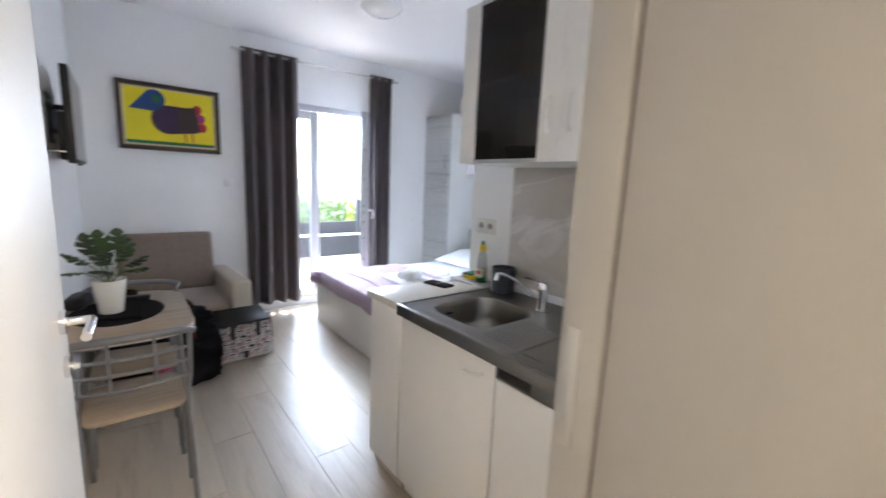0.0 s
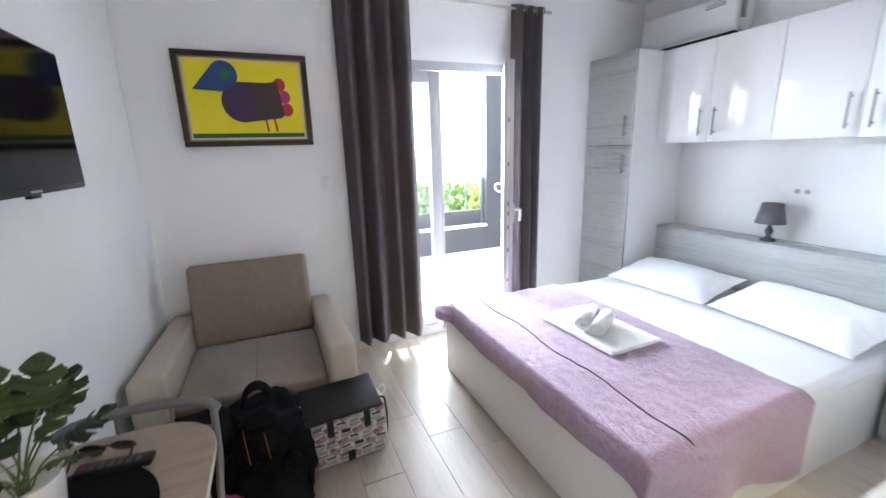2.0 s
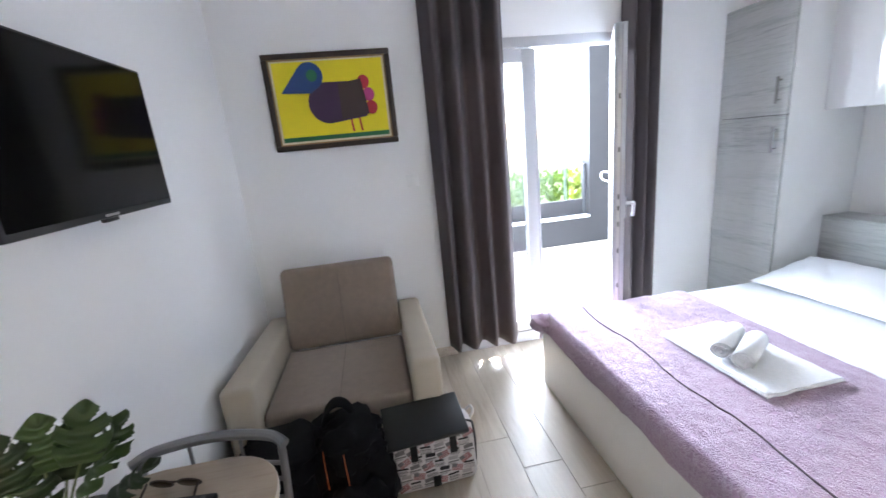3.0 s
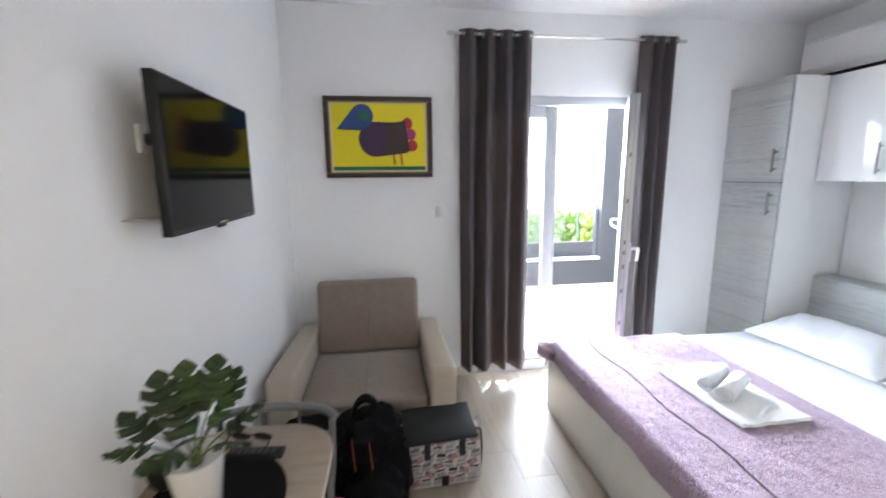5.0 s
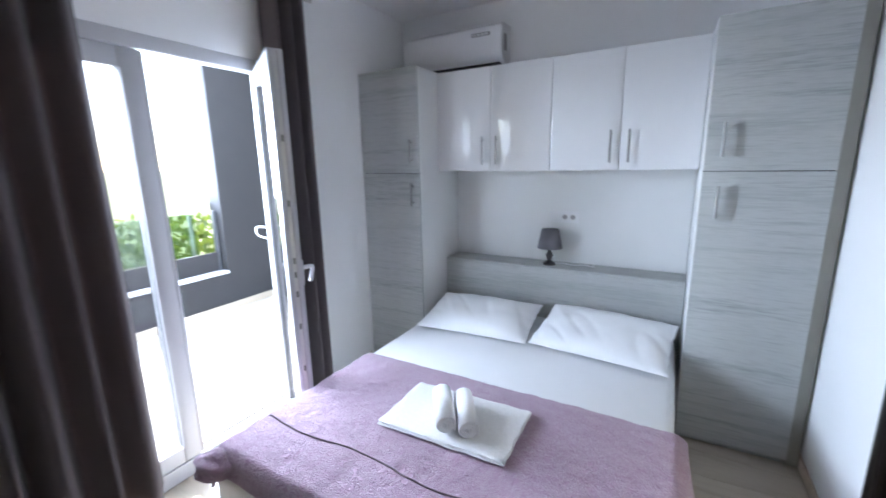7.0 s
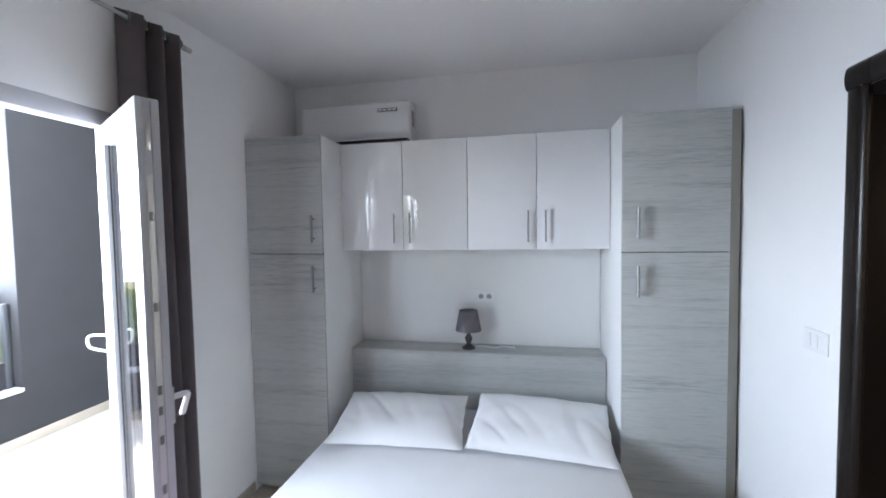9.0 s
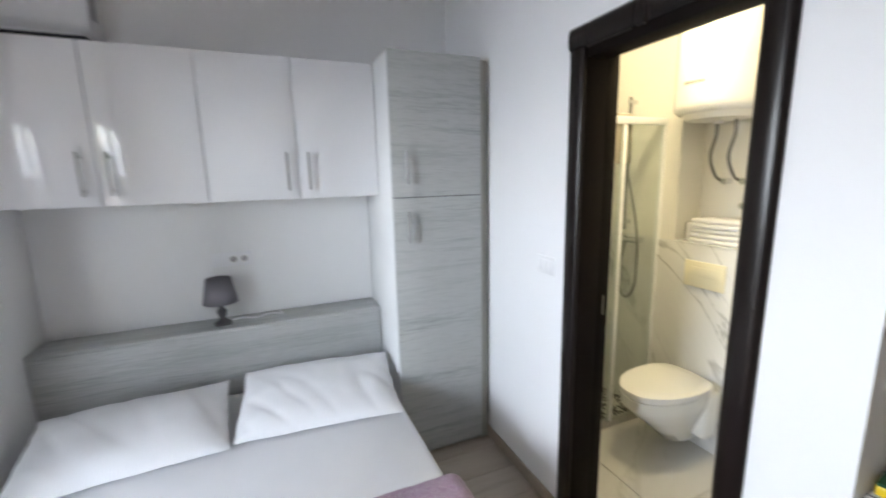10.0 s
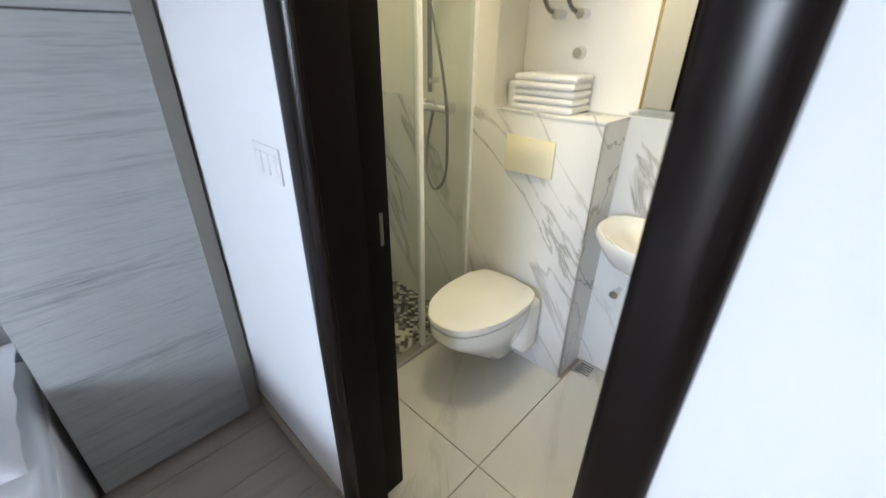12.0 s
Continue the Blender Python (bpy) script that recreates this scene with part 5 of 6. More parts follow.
dt = thing("dish_towel", "folded black and white checked dish towel on the worktop", "dish towel", (1.62, 1.87, 0.902), 3)
part("cloth", B(-0.066, -0.115, 0, 0.066, 0.115, 0.012, 0.004, 2), TOWEL, dt)
for k in range(9):
    y = -0.10 + 0.025 * k
    part("stripe", B(-0.0665, y, 0.0005, 0.0665, y + 0.007, 0.0126, 0.001), GREYINK, dt)
for k in range(4):
    x = -0.05 + 0.03 * k
    part("stripe", B(x, -0.1155, 0.0005, x + 0.006, 0.1155, 0.0129, 0.001), CHARCOAL, dt)
sp = thing("sponge", "yellow sponge with a green scouring top on the dish towel", "sponge", (1.635, 1.905, 0.915), 8)
part("foam", B(-0.046, -0.031, 0, 0.046, 0.031, 0.024, 0.004), SOAPYELLOW, sp)
part("scourer", B(-0.046, -0.031, 0.024, 0.046, 0.031, 0.032, 0.002), SPONGEGREEN, sp)
bo = thing("soap_bottle", "clear dish soap bottle with yellow cap and green soap", "bottle", (1.615, 1.815, 0.915), -86)
part("shell", lathe([(0.03, 0), (0.034, 0.01), (0.034, 0.07), (0.030, 0.11), (0.024, 0.145), (0.015, 0.16), (0.014, 0.168)], 24, 0.93, 0.82), CLEARPLASTIC, bo)
part("soap", lathe([(0.029, 0.002), (0.0325, 0.01), (0.0325, 0.026)], 24, 0.91, 0.80), SOAPGREEN, bo, "green soap at the bottom")
part("cap", lathe([(0.019, 0.165), (0.019, 0.19), (0.013, 0.195)], 20), SOAPYELLOW, bo)
part("cap_tip", lathe([(0.007, 0.194), (0.008, 0.212), (0.005, 0.216)], 14), SOAPGREEN, bo)
for sgn in (-1, 1):
    def lab(u, v, s=sgn):
        a = radians(-48 + 96 * u)
        return (0.0347 * 0.93 * math.sin(a), s * 0.0347 * 0.82 * math.cos(a), 0.03 + 0.045 * v)
    thicken(part("sticker", sheet(10, 6, lab), PALEYELLOW, bo, "pale yellow sticker"), 0.0006)
    def seal(u, v, s=sgn):
        a = radians(-25 + 50 * u)
        return (0.0354 * 0.93 * math.sin(a), s * 0.0354 * 0.82 * math.cos(a), 0.046 + 0.018 * v)
    thicken(part("sticker_mark", sheet(6, 4, seal), RED, bo), 0.0005)
bn = thing("utensil_pot", "round charcoal plastic pot standing beside the sink", "pot", (1.607, 1.655, 0.905))
part("wall", lathe([(0.050, 0), (0.055, 0.004), (0.059, 0.12), (0.056, 0.12), (0.052, 0.01)], 32), CHARCOAL, bn)

# ---- table, chairs and what lies on it ----
tb = thing("dining_table", "small light oak dining table with rounded corners and silver tube legs", "table", (0.15, 2.675, 0))
part("tabletop", prism(rounded(-0.23, -0.385, 0.255, 0.38, 0.16, 8), 0.728, 0.752, 0.002), OAK, tb)
part("edge_band", prism(rounded(-0.2305, -0.3855, 0.2565, 0.3815, 0.161, 8), 0.7285, 0.7495), EDGEBAND, tb)
for sy in (-1, 1):
    part("leg", tube(bmesh.new(), [(0.19, sy * 0.27, 0.725), (0.20, sy * 0.285, 0.4), (0.205, sy * 0.30, 0.0)], 0.0125, 10), SILVERPAINT, tb)
    part("leg", tube(bmesh.new(), [(-0.17, sy * 0.27, 0.725), (-0.18, sy * 0.285, 0.4), (-0.185, sy * 0.30, 0.0)], 0.0125, 10), SILVERPAINT, tb)
    part("cross_bar", rod(bmesh.new(), (-0.17, sy * 0.27, 0.70), (0.19, sy * 0.27, 0.70), 0.010, 8), SILVERPAINT, tb)
for x in (-0.17, 0.19):
    part("cross_bar", rod(bmesh.new(), (x, -0.27, 0.70), (x, 0.27, 0.70), 0.010, 8), SILVERPAINT, tb)

ch = thing("dining_chair", "silver tube dining chair with wooden seat under the table", "chair", (0.17, 2.40, 0), group="chairs at the table")
part("seat", prism(rounded(-0.17, -0.155, 0.17, 0.185, 0.05, 5), 0.435, 0.452, 0.003), OAK, ch)
for s in (-1, 1):
    part("back_leg", tube(bmesh.new(), [(s * 0.19, -0.20, 0.785), (s * 0.185, -0.185, 0.60), (s * 0.175, -0.165, 0.44), (s * 0.185, -0.20, 0.0)], 0.011, 10), SILVERPAINT, ch)
    part("front_leg", tube(bmesh.new(), [(s * 0.165, 0.16, 0.43), (s * 0.17, 0.175, 0.2), (s * 0.175, 0.185, 0.0)], 0.011, 10), SILVERPAINT, ch)
    part("side_bar", rod(bmesh.new(), (s * 0.17, -0.165, 0.42), (s * 0.165, 0.16, 0.42), 0.008, 8), SILVERPAINT, ch)
part("top_rail", tube(bmesh.new(), [(-0.205, -0.185, 0.775), (-0.15, -0.215, 0.79), (0, -0.235, 0.795), (0.15, -0.215, 0.79), (0.205, -0.185, 0.775)], 0.015, 10), SILVERPAINT, ch)
for z in (0.71, 0.655, 0.59):
    part("back_rail", tube(bmesh.new(), [(-0.187, -0.192, z), (0, -0.222, z), (0.187, -0.192, z)], 0.0065, 8), SILVERPAINT, ch)
for x in (-0.07, 0.07):
    part("spindle", rod(bmesh.new(), (x, -0.215, 0.59), (x, -0.225, 0.785), 0.005, 8), SILVERPAINT, ch)
part("stretcher", rod(bmesh.new(), (-0.165, 0.16, 0.40), (0.165, 0.16, 0.40), 0.008, 8), SILVERPAINT, ch)
copy_thing(ch, pose(0.185, 2.865, 0, 0, 0, 176))

solid("placemat", lathe([(0.178, 0), (0.18, 0.002), (0.178, 0.004)], 48, 1.0, 1.22), BLACKCLOTH, "oval black placemat on the table", "placemat", (0.13, 2.70, 0.752))
pt = thing("potted_plant", "artificial monstera plant with green split leaves in a white pot", "plant", (0.108, 2.70, 0.757))
part("pot", lathe([(0.045, 0), (0.048, 0.004), (0.066, 0.145), (0.067, 0.155), (0.062, 0.155), (0.059, 0.13)], 36), PORCELAIN, pt, "white tapered pot")
part("soil", lathe([(0.058, 0.122), (0.05, 0.126), (0.01, 0.13)], 24), SOIL, pt)


def leaf_mesh(length, width, seed):
    """A split leaf: a heart-shaped blade cut from its rim towards the midrib into rounded fingers, drooping a little at the tip."""
    bm = bmesh.new()
    rows, cols, lobes = 40, 9, 3

    def half(a):
        return width * (math.sin(math.pi * min(1.0, 0.16 + 0.84 * a)) ** 0.7) * (1 - 0.12 * a)

    def put(a, f, s):
        w = half(a) * f
        sweep = length * 0.20 * f * f * (0.35 + a) - length * 0.20 * f * max(0, 0.35 - a)
        x = length * a + sweep * (0.7 if a > 0.6 else 1.0)
        z = -0.16 * length * a * a - 0.35 * w * w / width + 0.10 * w + 0.003 * math.sin(a * 26 + seed)
        return (x, s * w, z)
    for s in (-1, 1):
        grid = [[bm.verts.new(put(i / rows, j / cols, s)) for j in range(cols + 1)] for i in range(rows + 1)]
        for i in range(rows):
            ph = ((i + 0.5) / rows * lobes + 0.15 * s + 0.1 * math.sin(seed)) % 1.0
            inside = 0.10 < (i + 0.5) / rows < 0.93
            for j in range(cols):
                f = (j + 0.5) / cols
                if inside and f > 0.36 and ph < 0.10 + 0.34 * (f - 0.36):
                    continue
                bm.faces.new((grid[i][j], grid[i + 1][j], grid[i + 1][j + 1], grid[i][j + 1]))
    bmesh.ops.remove_doubles(bm, verts=bm.verts, dist=0.0003)
    bmesh.ops.delete(bm, geom=[v for v in bm.verts if not v.link_faces], context="VERTS")
    return bm


pr = random.Random(11)
# each stalk: way across the view, depth, height of the leaf's foot, yaw, lift, length
stalks = ((-0.055, 0.02, 0.275, 125, 68, 0.090), (0.0, 0.04, 0.28, 110, 72, 0.090), (0.062, 0.01, 0.285, 85, 66, 0.094), (0.088, 0.03, 0.25, 70, 55, 0.088),
          (-0.085, 0.0, 0.235, 160, 35, 0.088), (-0.02, -0.03, 0.225, 120, 50, 0.088), (0.045, -0.03, 0.235, 60, 45, 0.088), (0.085, -0.02, 0.205, 30, 30, 0.086),
          (-0.10, 0.03, 0.195, 190, 8, 0.082), (0.02, 0.06, 0.24, 100, 55, 0.088), (0.06, -0.05, 0.19, -20, 15, 0.082), (-0.03, -0.055, 0.20, -120, 15, 0.082))
for k, (dx, dd, z, yaw, lift, ln) in enumerate(stalks):
    x, y = 0.91 * dx - 0.42 * dd, 0.42 * dx + 0.91 * dd
    tube(bm := bmesh.new(), [(0.012 * math.cos(k), 0.012 * math.sin(k), 0.125), (x * 0.4, y * 0.4, 0.125 + 0.6 * (z - 0.125)), (x * 0.85, y * 0.85, z)], 0.0022, 6)
    part("stalk", bm, STALK, pt)
    l = part("leaf", leaf_mesh(ln, ln * 0.5, k * 1.7), LEAF, pt, smooth=50)
    l.matrix_basis = pose(x * 0.85, y * 0.85, z, 0, -lift, yaw) @ pose(0, 0, 0, pr.uniform(-28, 28), 0, 0)
    thicken(l, 0.0008)
rc = thing("remote_control", "black television remote lying on the table", "remote", (0.18, 2.90, 0.752), 84)
part("body", B(-0.022, -0.085, 0, 0.022, 0.085, 0.018, 0.006, 3), BLACK, rc)
for k in range(6):
    part("key", B(-0.014, -0.06 + 0.02 * k, 0.018, 0.014, -0.048 + 0.02 * k, 0.0195), CHARCOAL, rc)
part("key", B(-0.006, 0.064, 0.018, 0.006, 0.072, 0.0195), RED, rc)
solid("glasses_case", lump(bmesh.new(), (0, 0, 0.032), (0.042, 0.09, 0.034), 5.0, 0.10, 3, 0.6), BLACK, "black zipped pouch lying behind the plant pot", "pouch", (-0.015, 2.86, 0.751), -15)
sg = thing("sunglasses", "brown tortoiseshell sunglasses lying on the table edge", "sunglasses", (0.15, 2.985, 0.753), 170)
for s in (-1, 1):
    bm = bmesh.new()
    bmesh.ops.create_uvsphere(bm, u_segments=24, v_segments=12, radius=1.0, matrix=Matrix.LocRotScale((s * 0.036, -0.002, 0.022), None, (0.028, 0.0035, 0.021)))
    part("lens", bm, BROWNLENS, sg, "dark brown lens", smooth=60)
    part("rim", tube(bmesh.new(), [(s * 0.036 + 0.0285 * math.cos(a), -0.002, 0.022 + 0.0215 * math.sin(a)) for a in [2 * math.pi * k / 14 for k in range(15)]], 0.0019, 6), FRAMEWOOD, sg)
    part("temple", tube(bmesh.new(), [(s * 0.066, 0, 0.035), (s * 0.068, 0.07, 0.028), (s * 0.06, 0.13, 0.004)], 0.003, 6), FRAMEWOOD, sg)
part("bridge", rod(bmesh.new(), (-0.012, -0.002, 0.03), (0.012, -0.002, 0.03), 0.0025, 8), FRAMEWOOD, sg)
sg.matrix_basis = pose(0.15, 2.975, 0.7545, -28, 0, 170)
solid("pen_case", B(-0.02, -0.09, 0, 0.02, 0.09, 0.014, 0.005, 2), BLACKCLOTH, "slim black case lying on the placemat", "case", (0.135, 2.565, 0.756), 72)

# ---- luggage ----
sc = thing("travel_bag", "pale canvas travel bag with dull red and grey printed patches", "bag", (0.845, 3.615, 0), 3)
bm = B(-0.205, -0.078, 0.003, 0.205, 0.072, 0.325, 0.05, 5)
for v in bm.verts:
    v.co.x *= 1 - 0.30 * max(0, v.co.z - 0.14)
part("body", bm, CASEPRINT, sc, smooth=60)
cp = random.Random(3)


def printed(bm, mat, u, v, turn):
    bmesh.ops.transform(bm, matrix=pose(u, -0.0785, v, 0, turn, 0), verts=bm.verts)
    part("printed_patch", bm, mat, sc)


def striped_patch(u, v, turn):
    """A small striped rectangle with a dark corner field."""
    for k in range(5):
        printed(B(-0.026, -0.0014, -0.0165 + 0.0068 * k, 0.026, 0.0010, -0.0130 + 0.0068 * k), PINKINK, u, v, turn)
    printed(B(-0.027, -0.0017, 0.000, -0.004, 0.0010, 0.0175), GREYINK, u, v, turn)


def text_block(u, v, turn):
    """Lines of print too small to read, under a heavy headline."""
    printed(B(-0.028, -0.0013, 0.010, cp.uniform(0.012, 0.028), 0.0010, 0.0185), BLACK, u, v, turn)
    for k in range(4):
        printed(B(-0.028, -0.0012, -0.018 + 0.0062 * k, cp.uniform(0.014, 0.028), 0.0010, -0.0155 + 0.0062 * k), cp.choice((GREYINK, SILVERINK)), u, v, turn)


for row in range(6):
    for col in range(6):
        u, v = -0.153 + 0.059 * col + 0.016 * (row % 2), 0.062 + 0.043 * row
        if (col + 2 * row) % 3 == 0:
            striped_patch(u, v, cp.choice((-28, -22, -18, 12)))
        elif (col + 2 * row) % 3 == 1:
            text_block(u, v, cp.choice((0, 0, 5, -6)))
        else:
            printed(B(-0.022, -0.0012, -0.009, 0.022, 0.0010, 0.009), cp.choice((BLACK, SILVERINK, GREYINK)), u, v + 0.012, cp.choice((0, 4, -8)))
            printed(B(-0.026, -0.0012, -0.003, 0.026, 0.0010, 0.003), GREYINK, u, v - 0.008, 0)
            printed(B(-0.026, -0.0012, -0.003, 0.012, 0.0010, 0.003), SILVERINK, u, v - 0.018, 0)
for k in range(16):
    w, h = cp.uniform(0.02, 0.05), cp.uniform(0.008, 0.028)
    bm = B(-0.0012, -w / 2, -h / 2, 0.0012, w / 2, h / 2)
    bmesh.ops.transform(bm, matrix=pose(0.2005, cp.uniform(-0.03, 0.025), cp.uniform(0.07, 0.25)), verts=bm.verts)
    part("printed_patch", bm, (PINKINK, GREYINK)[k % 2], sc)
part("zip_piping", tube(bmesh.new(), [(-0.192, -0.045, 0.03), (-0.197, -0.048, 0.25), (-0.15, -0.048, 0.318), (0.15, -0.048, 0.318), (0.197, -0.048, 0.25), (0.192, -0.045, 0.03)], 0.006, 6), BLACK, sc)
for x in (-0.09, 0.09):
    part("strap_loop", B(x - 0.016, -0.084, 0.19, x + 0.016, -0.076, 0.30, 0.003), BLACK, sc)
part("strap_loop", B(-0.018, -0.084, 0.03, 0.018, -0.076, 0.085, 0.003), BLACK, sc)
part("buckle", tube(bmesh.new(), [(0.185, 0.0, 0.28), (0.215, 0.01, 0.31), (0.21, 0.04, 0.32), (0.18, 0.05, 0.29)], 0.007, 6), NICKEL, sc)
lp = solid("laptop", B(-0.18, -0.11, 0, 0.18, 0.11, 0.022, 0.006, 2), BLACK, "closed black laptop leaning over the travel bag", "laptop", (0.82, 3.60, 0.40), 4)
lp.matrix_basis = pose(0.82, 3.58, 0.345, 15, 0, 5)
bp_ = thing("backpack", "black nylon backpack slumped against the armchair", "backpack", (0.495, 3.50, 0))
part("body", lump(bmesh.new(), (0, 0.03, 0.20), (0.175, 0.16, 0.22), 1.0, 0.26, 4, 0.82), BLACKCLOTH, bp_, smooth=70)
part("pocket", lump(bmesh.new(), (0.01, -0.13, 0.14), (0.14, 0.09, 0.15), 6.0, 0.3, 4, 0.82), BLACKCLOTH, bp_, smooth=70)
part("top_flap", lump(bmesh.new(), (-0.01, 0.02, 0.385), (0.15, 0.13, 0.085), 3.0, 0.4, 4, 0.85), BLACKCLOTH, bp_, smooth=70)
thicken(part("grab_handle", sheet(24, 4, lambda u, v: (-0.03 + 0.072 * math.cos(math.pi * u), 0.05 + 0.03 * math.sin(math.pi * u) + 0.045 * (v - 0.5), 0.40 + 0.125 * math.sin(math.pi * u) + 0.012 * (v - 0.5))), BLACKCLOTH, bp_, smooth=70), 0.013)
part("shoulder_strap", tube(bmesh.new(), [(0.10, 0.08, 0.38), (0.15, 0.03, 0.33), (0.16, -0.05, 0.22), (0.14, -0.10, 0.10), (0.12, -0.12, 0.03)], 0.016, 8), BLACKCLOTH, bp_)
for x in (-0.09, -0.015):
    part("zip_cord", tube(bmesh.new(), [(x + 0.0, -0.07, 0.42), (x + 0.008, -0.115, 0.395), (x + 0.016, -0.15, 0.36), (x + 0.022, -0.175, 0.325)], 0.0015, 6), ORANGE, bp_, "orange zip cord")
jb = thing("soft_bag", "black soft bag with a pink cloth lying beside the backpack", "bag", (0.225, 3.46, 0))
part("body", lump(bmesh.new(), (-0.02, 0.02, 0.17), (0.175, 0.18, 0.19), 9.0, 0.16, 4, 0.7), BLACKCLOTH, jb, smooth=70)
part("flap", lump(bmesh.new(), (0.0, 0.06, 0.36), (0.18, 0.16, 0.08), 12.0, 0.25, 4, 0.8), BLACKCLOTH, jb, smooth=70)
part("cloth", lump(bmesh.new(), (0.10, -0.165, 0.17), (0.07, 0.065, 0.05), 14.0, 0.35, 3), PINKCLOTH, jb, "crumpled pink cloth")

# ---- bathroom ----
cb = thing("cistern_box", "boxed-in toilet cistern clad in white marble tile with a ledge", "cistern", (2.50, YS, 0))
part("front_tile", B(0, 0.185, 0, 0.635, 0.206, 1.205, 0.002), MARBLE, cb)
part("side_tile", B(0, 0.001, 0, 0.012, 0.1845, 1.205), MARBLE, cb)
part("top_tile", B(-0.004, 0.001, 1.2055, 0.508, 0.209, 1.218, 0.002), MARBLE, cb)
part("edge_trim", B(-0.002, 0.2055, 0, 0.004, 0.2085, 1.205), NICKEL, cb)
part("edge_trim", B(0.629, 0.2055, 0, 0.635, 0.2085, 1.205), NICKEL, cb)
fl = part("flush_plate", B(0.18, 0.2065, 0.965, 0.415, 0.220, 1.118, 0.005), FLUSH, cb, "ivory flush plate")
part("flush_button", B(0.205, 0.220, 1.03, 0.37, 0.2235, 1.085, 0.003), FLUSH, fl)
wcx, wcy = 2.80, 0.886
to = thing("toilet", "white wall-hung toilet with the lid closed", "toilet", (wcx, wcy, 0))


def bowl_outline(s, f):
    pts = []
    for k in range(32):
        a = 2 * math.pi * k / 32
        x, y = math.cos(a), math.sin(a)
        pts.append((0.182 * s * math.copysign(abs(x) ** (0.82 if y > 0 else 0.45), x) * (1 - 0.10 * max(0, y)), 0.275 + (0.265 if y > 0 else 0.245) * f * math.copysign(abs(y) ** (1.0 if y > 0 else 0.55), y)))
    return pts


bm = bmesh.new()
rings = []
for s, f, z, dy in ((0.95, 0.965, 0.414, 0), (0.95, 0.96, 0.365, 0), (0.90, 0.88, 0.325, -0.01), (0.74, 0.68, 0.25, -0.045), (0.58, 0.50, 0.17, -0.09), (0.46, 0.36, 0.10, -0.125)):
    rings.append([bm.verts.new((x, max(0.002, y + dy), z)) for x, y in bowl_outline(s, f)])
for a, b in zip(rings, rings[1:]):
    for k in range(32):
        bm.faces.new((a[k], a[(k + 1) % 32], b[(k + 1) % 32], b[k]))
bm.faces.new(rings[0])
bm.faces.new(rings[-1][::-1])
part("bowl", bm, PORCELAIN, to, smooth=60)
part("seat", prism(bowl_outline(0.93, 0.94), 0.416, 0.436, 0.003), PORCELAIN, to)
part("lid", prism(bowl_outline(1.005, 0.995), 0.440, 0.459, 0.007), PORCELAIN, to)
part("flange", B(-0.165, 0.001, 0.13, 0.165, 0.13, 0.412, 0.03, 3), PORCELAIN, to, smooth=60)
ts = thing("towel_stack", "stack of folded white towels on the tiled ledge", "towels", (2.79, 0.785, 1.218), 4)
for k in range(5):
    part("towel", B(-0.135 + 0.004 * (k % 2), -0.085, 0.001 + 0.028 * k, 0.135, 0.088 - 0.004 * (k % 3), 0.027 + 0.028 * k, 0.0125, 3), TOWEL, ts, smooth=60)
solid("toilet_roll", lathe([(0.02, 0), (0.055, 0), (0.055, 0.10), (0.02, 0.10)], 28), TOWEL, "spare toilet roll on the tiled ledge", "toilet roll", (2.955, 0.76, 1.218))
ht = thing("water_heater", "white cylindrical electric water heater on the bathroom wall", "water heater", (2.79, 0.905, 1.92))
part("tank", lathe([(0.19, 0.0), (0.212, 0.02), (0.215, 0.05), (0.215, 0.66), (0.20, 0.70), (0.05, 0.73)], 40), PORCELAIN, ht, smooth=60)
part("bottom_cap", lathe([(0.06, -0.035), (0.15, -0.03), (0.17, 0.0)], 32), IVORY, ht)
part("dial", lathe([(0.022, 0), (0.022, 0.012), (0.018, 0.016)], 20, at=(0.0, 0.0, -0.05)), PVC, ht)
part("wall_mount", B(-0.12, -0.224, 0.15, 0.12, -0.19, 0.55), NICKEL, ht)
part("badge", B(-0.05, 0.208, 0.14, 0.05, 0.217, 0.152), NICKEL, ht)
for x, xe in ((0.045, 2.845 - 2.79), (-0.055, 2.745 - 2.79)):
    part("hose", tube(bmesh.new(), [(x, -0.05, 0.0), (x, -0.06, -0.10), (x + 0.05, -0.10, -0.22), (x + 0.04, -0.15, -0.33), (xe, -0.195, -0.355)], 0.0085, 8), STEELDARK, ht, "braided steel hose")
    part("valve", rod(bmesh.new(), (xe, -0.224, -0.355), (xe, -0.17, -0.355), 0.019, 16), CHROME, ht)
solid("shut_off_valve", rod(bmesh.new(), (0, 0, 0), (0, 0.03, 0), 0.026, 20, 0.02), CHROME, "round chrome shut-off valve on the tiled wall", "valve", (2.745, YS, 1.43))
sh = thing("shower_set", "chrome shower mixer with riser rail, hand shower and hose", "shower", (3.35, 0.88, 0))
part("riser_rail", rod(bmesh.new(), (0, 0.05, 1.25), (0, 0.05, 2.10), 0.011, 12), HANDLEBAR, sh)
for z in (1.30, 2.07):
    part("bracket", rod(bmesh.new(), (0, 0.0, z), (0, 0.06, z), 0.014, 12), CHROME, sh)
part("hand_shower", rod(bmesh.new(), (0.0, 0.09, 1.72), (-0.02, 0.11, 1.92), 0.013, 12), PVC, sh)
part("head", rod(bmesh.new(), (-0.02, 0.10, 1.93), (-0.03, 0.135, 1.91), 0.042, 20), CHROME, sh)
part("slider", B(-0.02, 0.035, 1.70, 0.02, 0.10, 1.74, 0.006), CHROME, sh)
part("mixer", rod(bmesh.new(), (-0.12, 0.05, 1.185), (0.06, 0.05, 1.185), 0.021, 16), CHROME, sh)
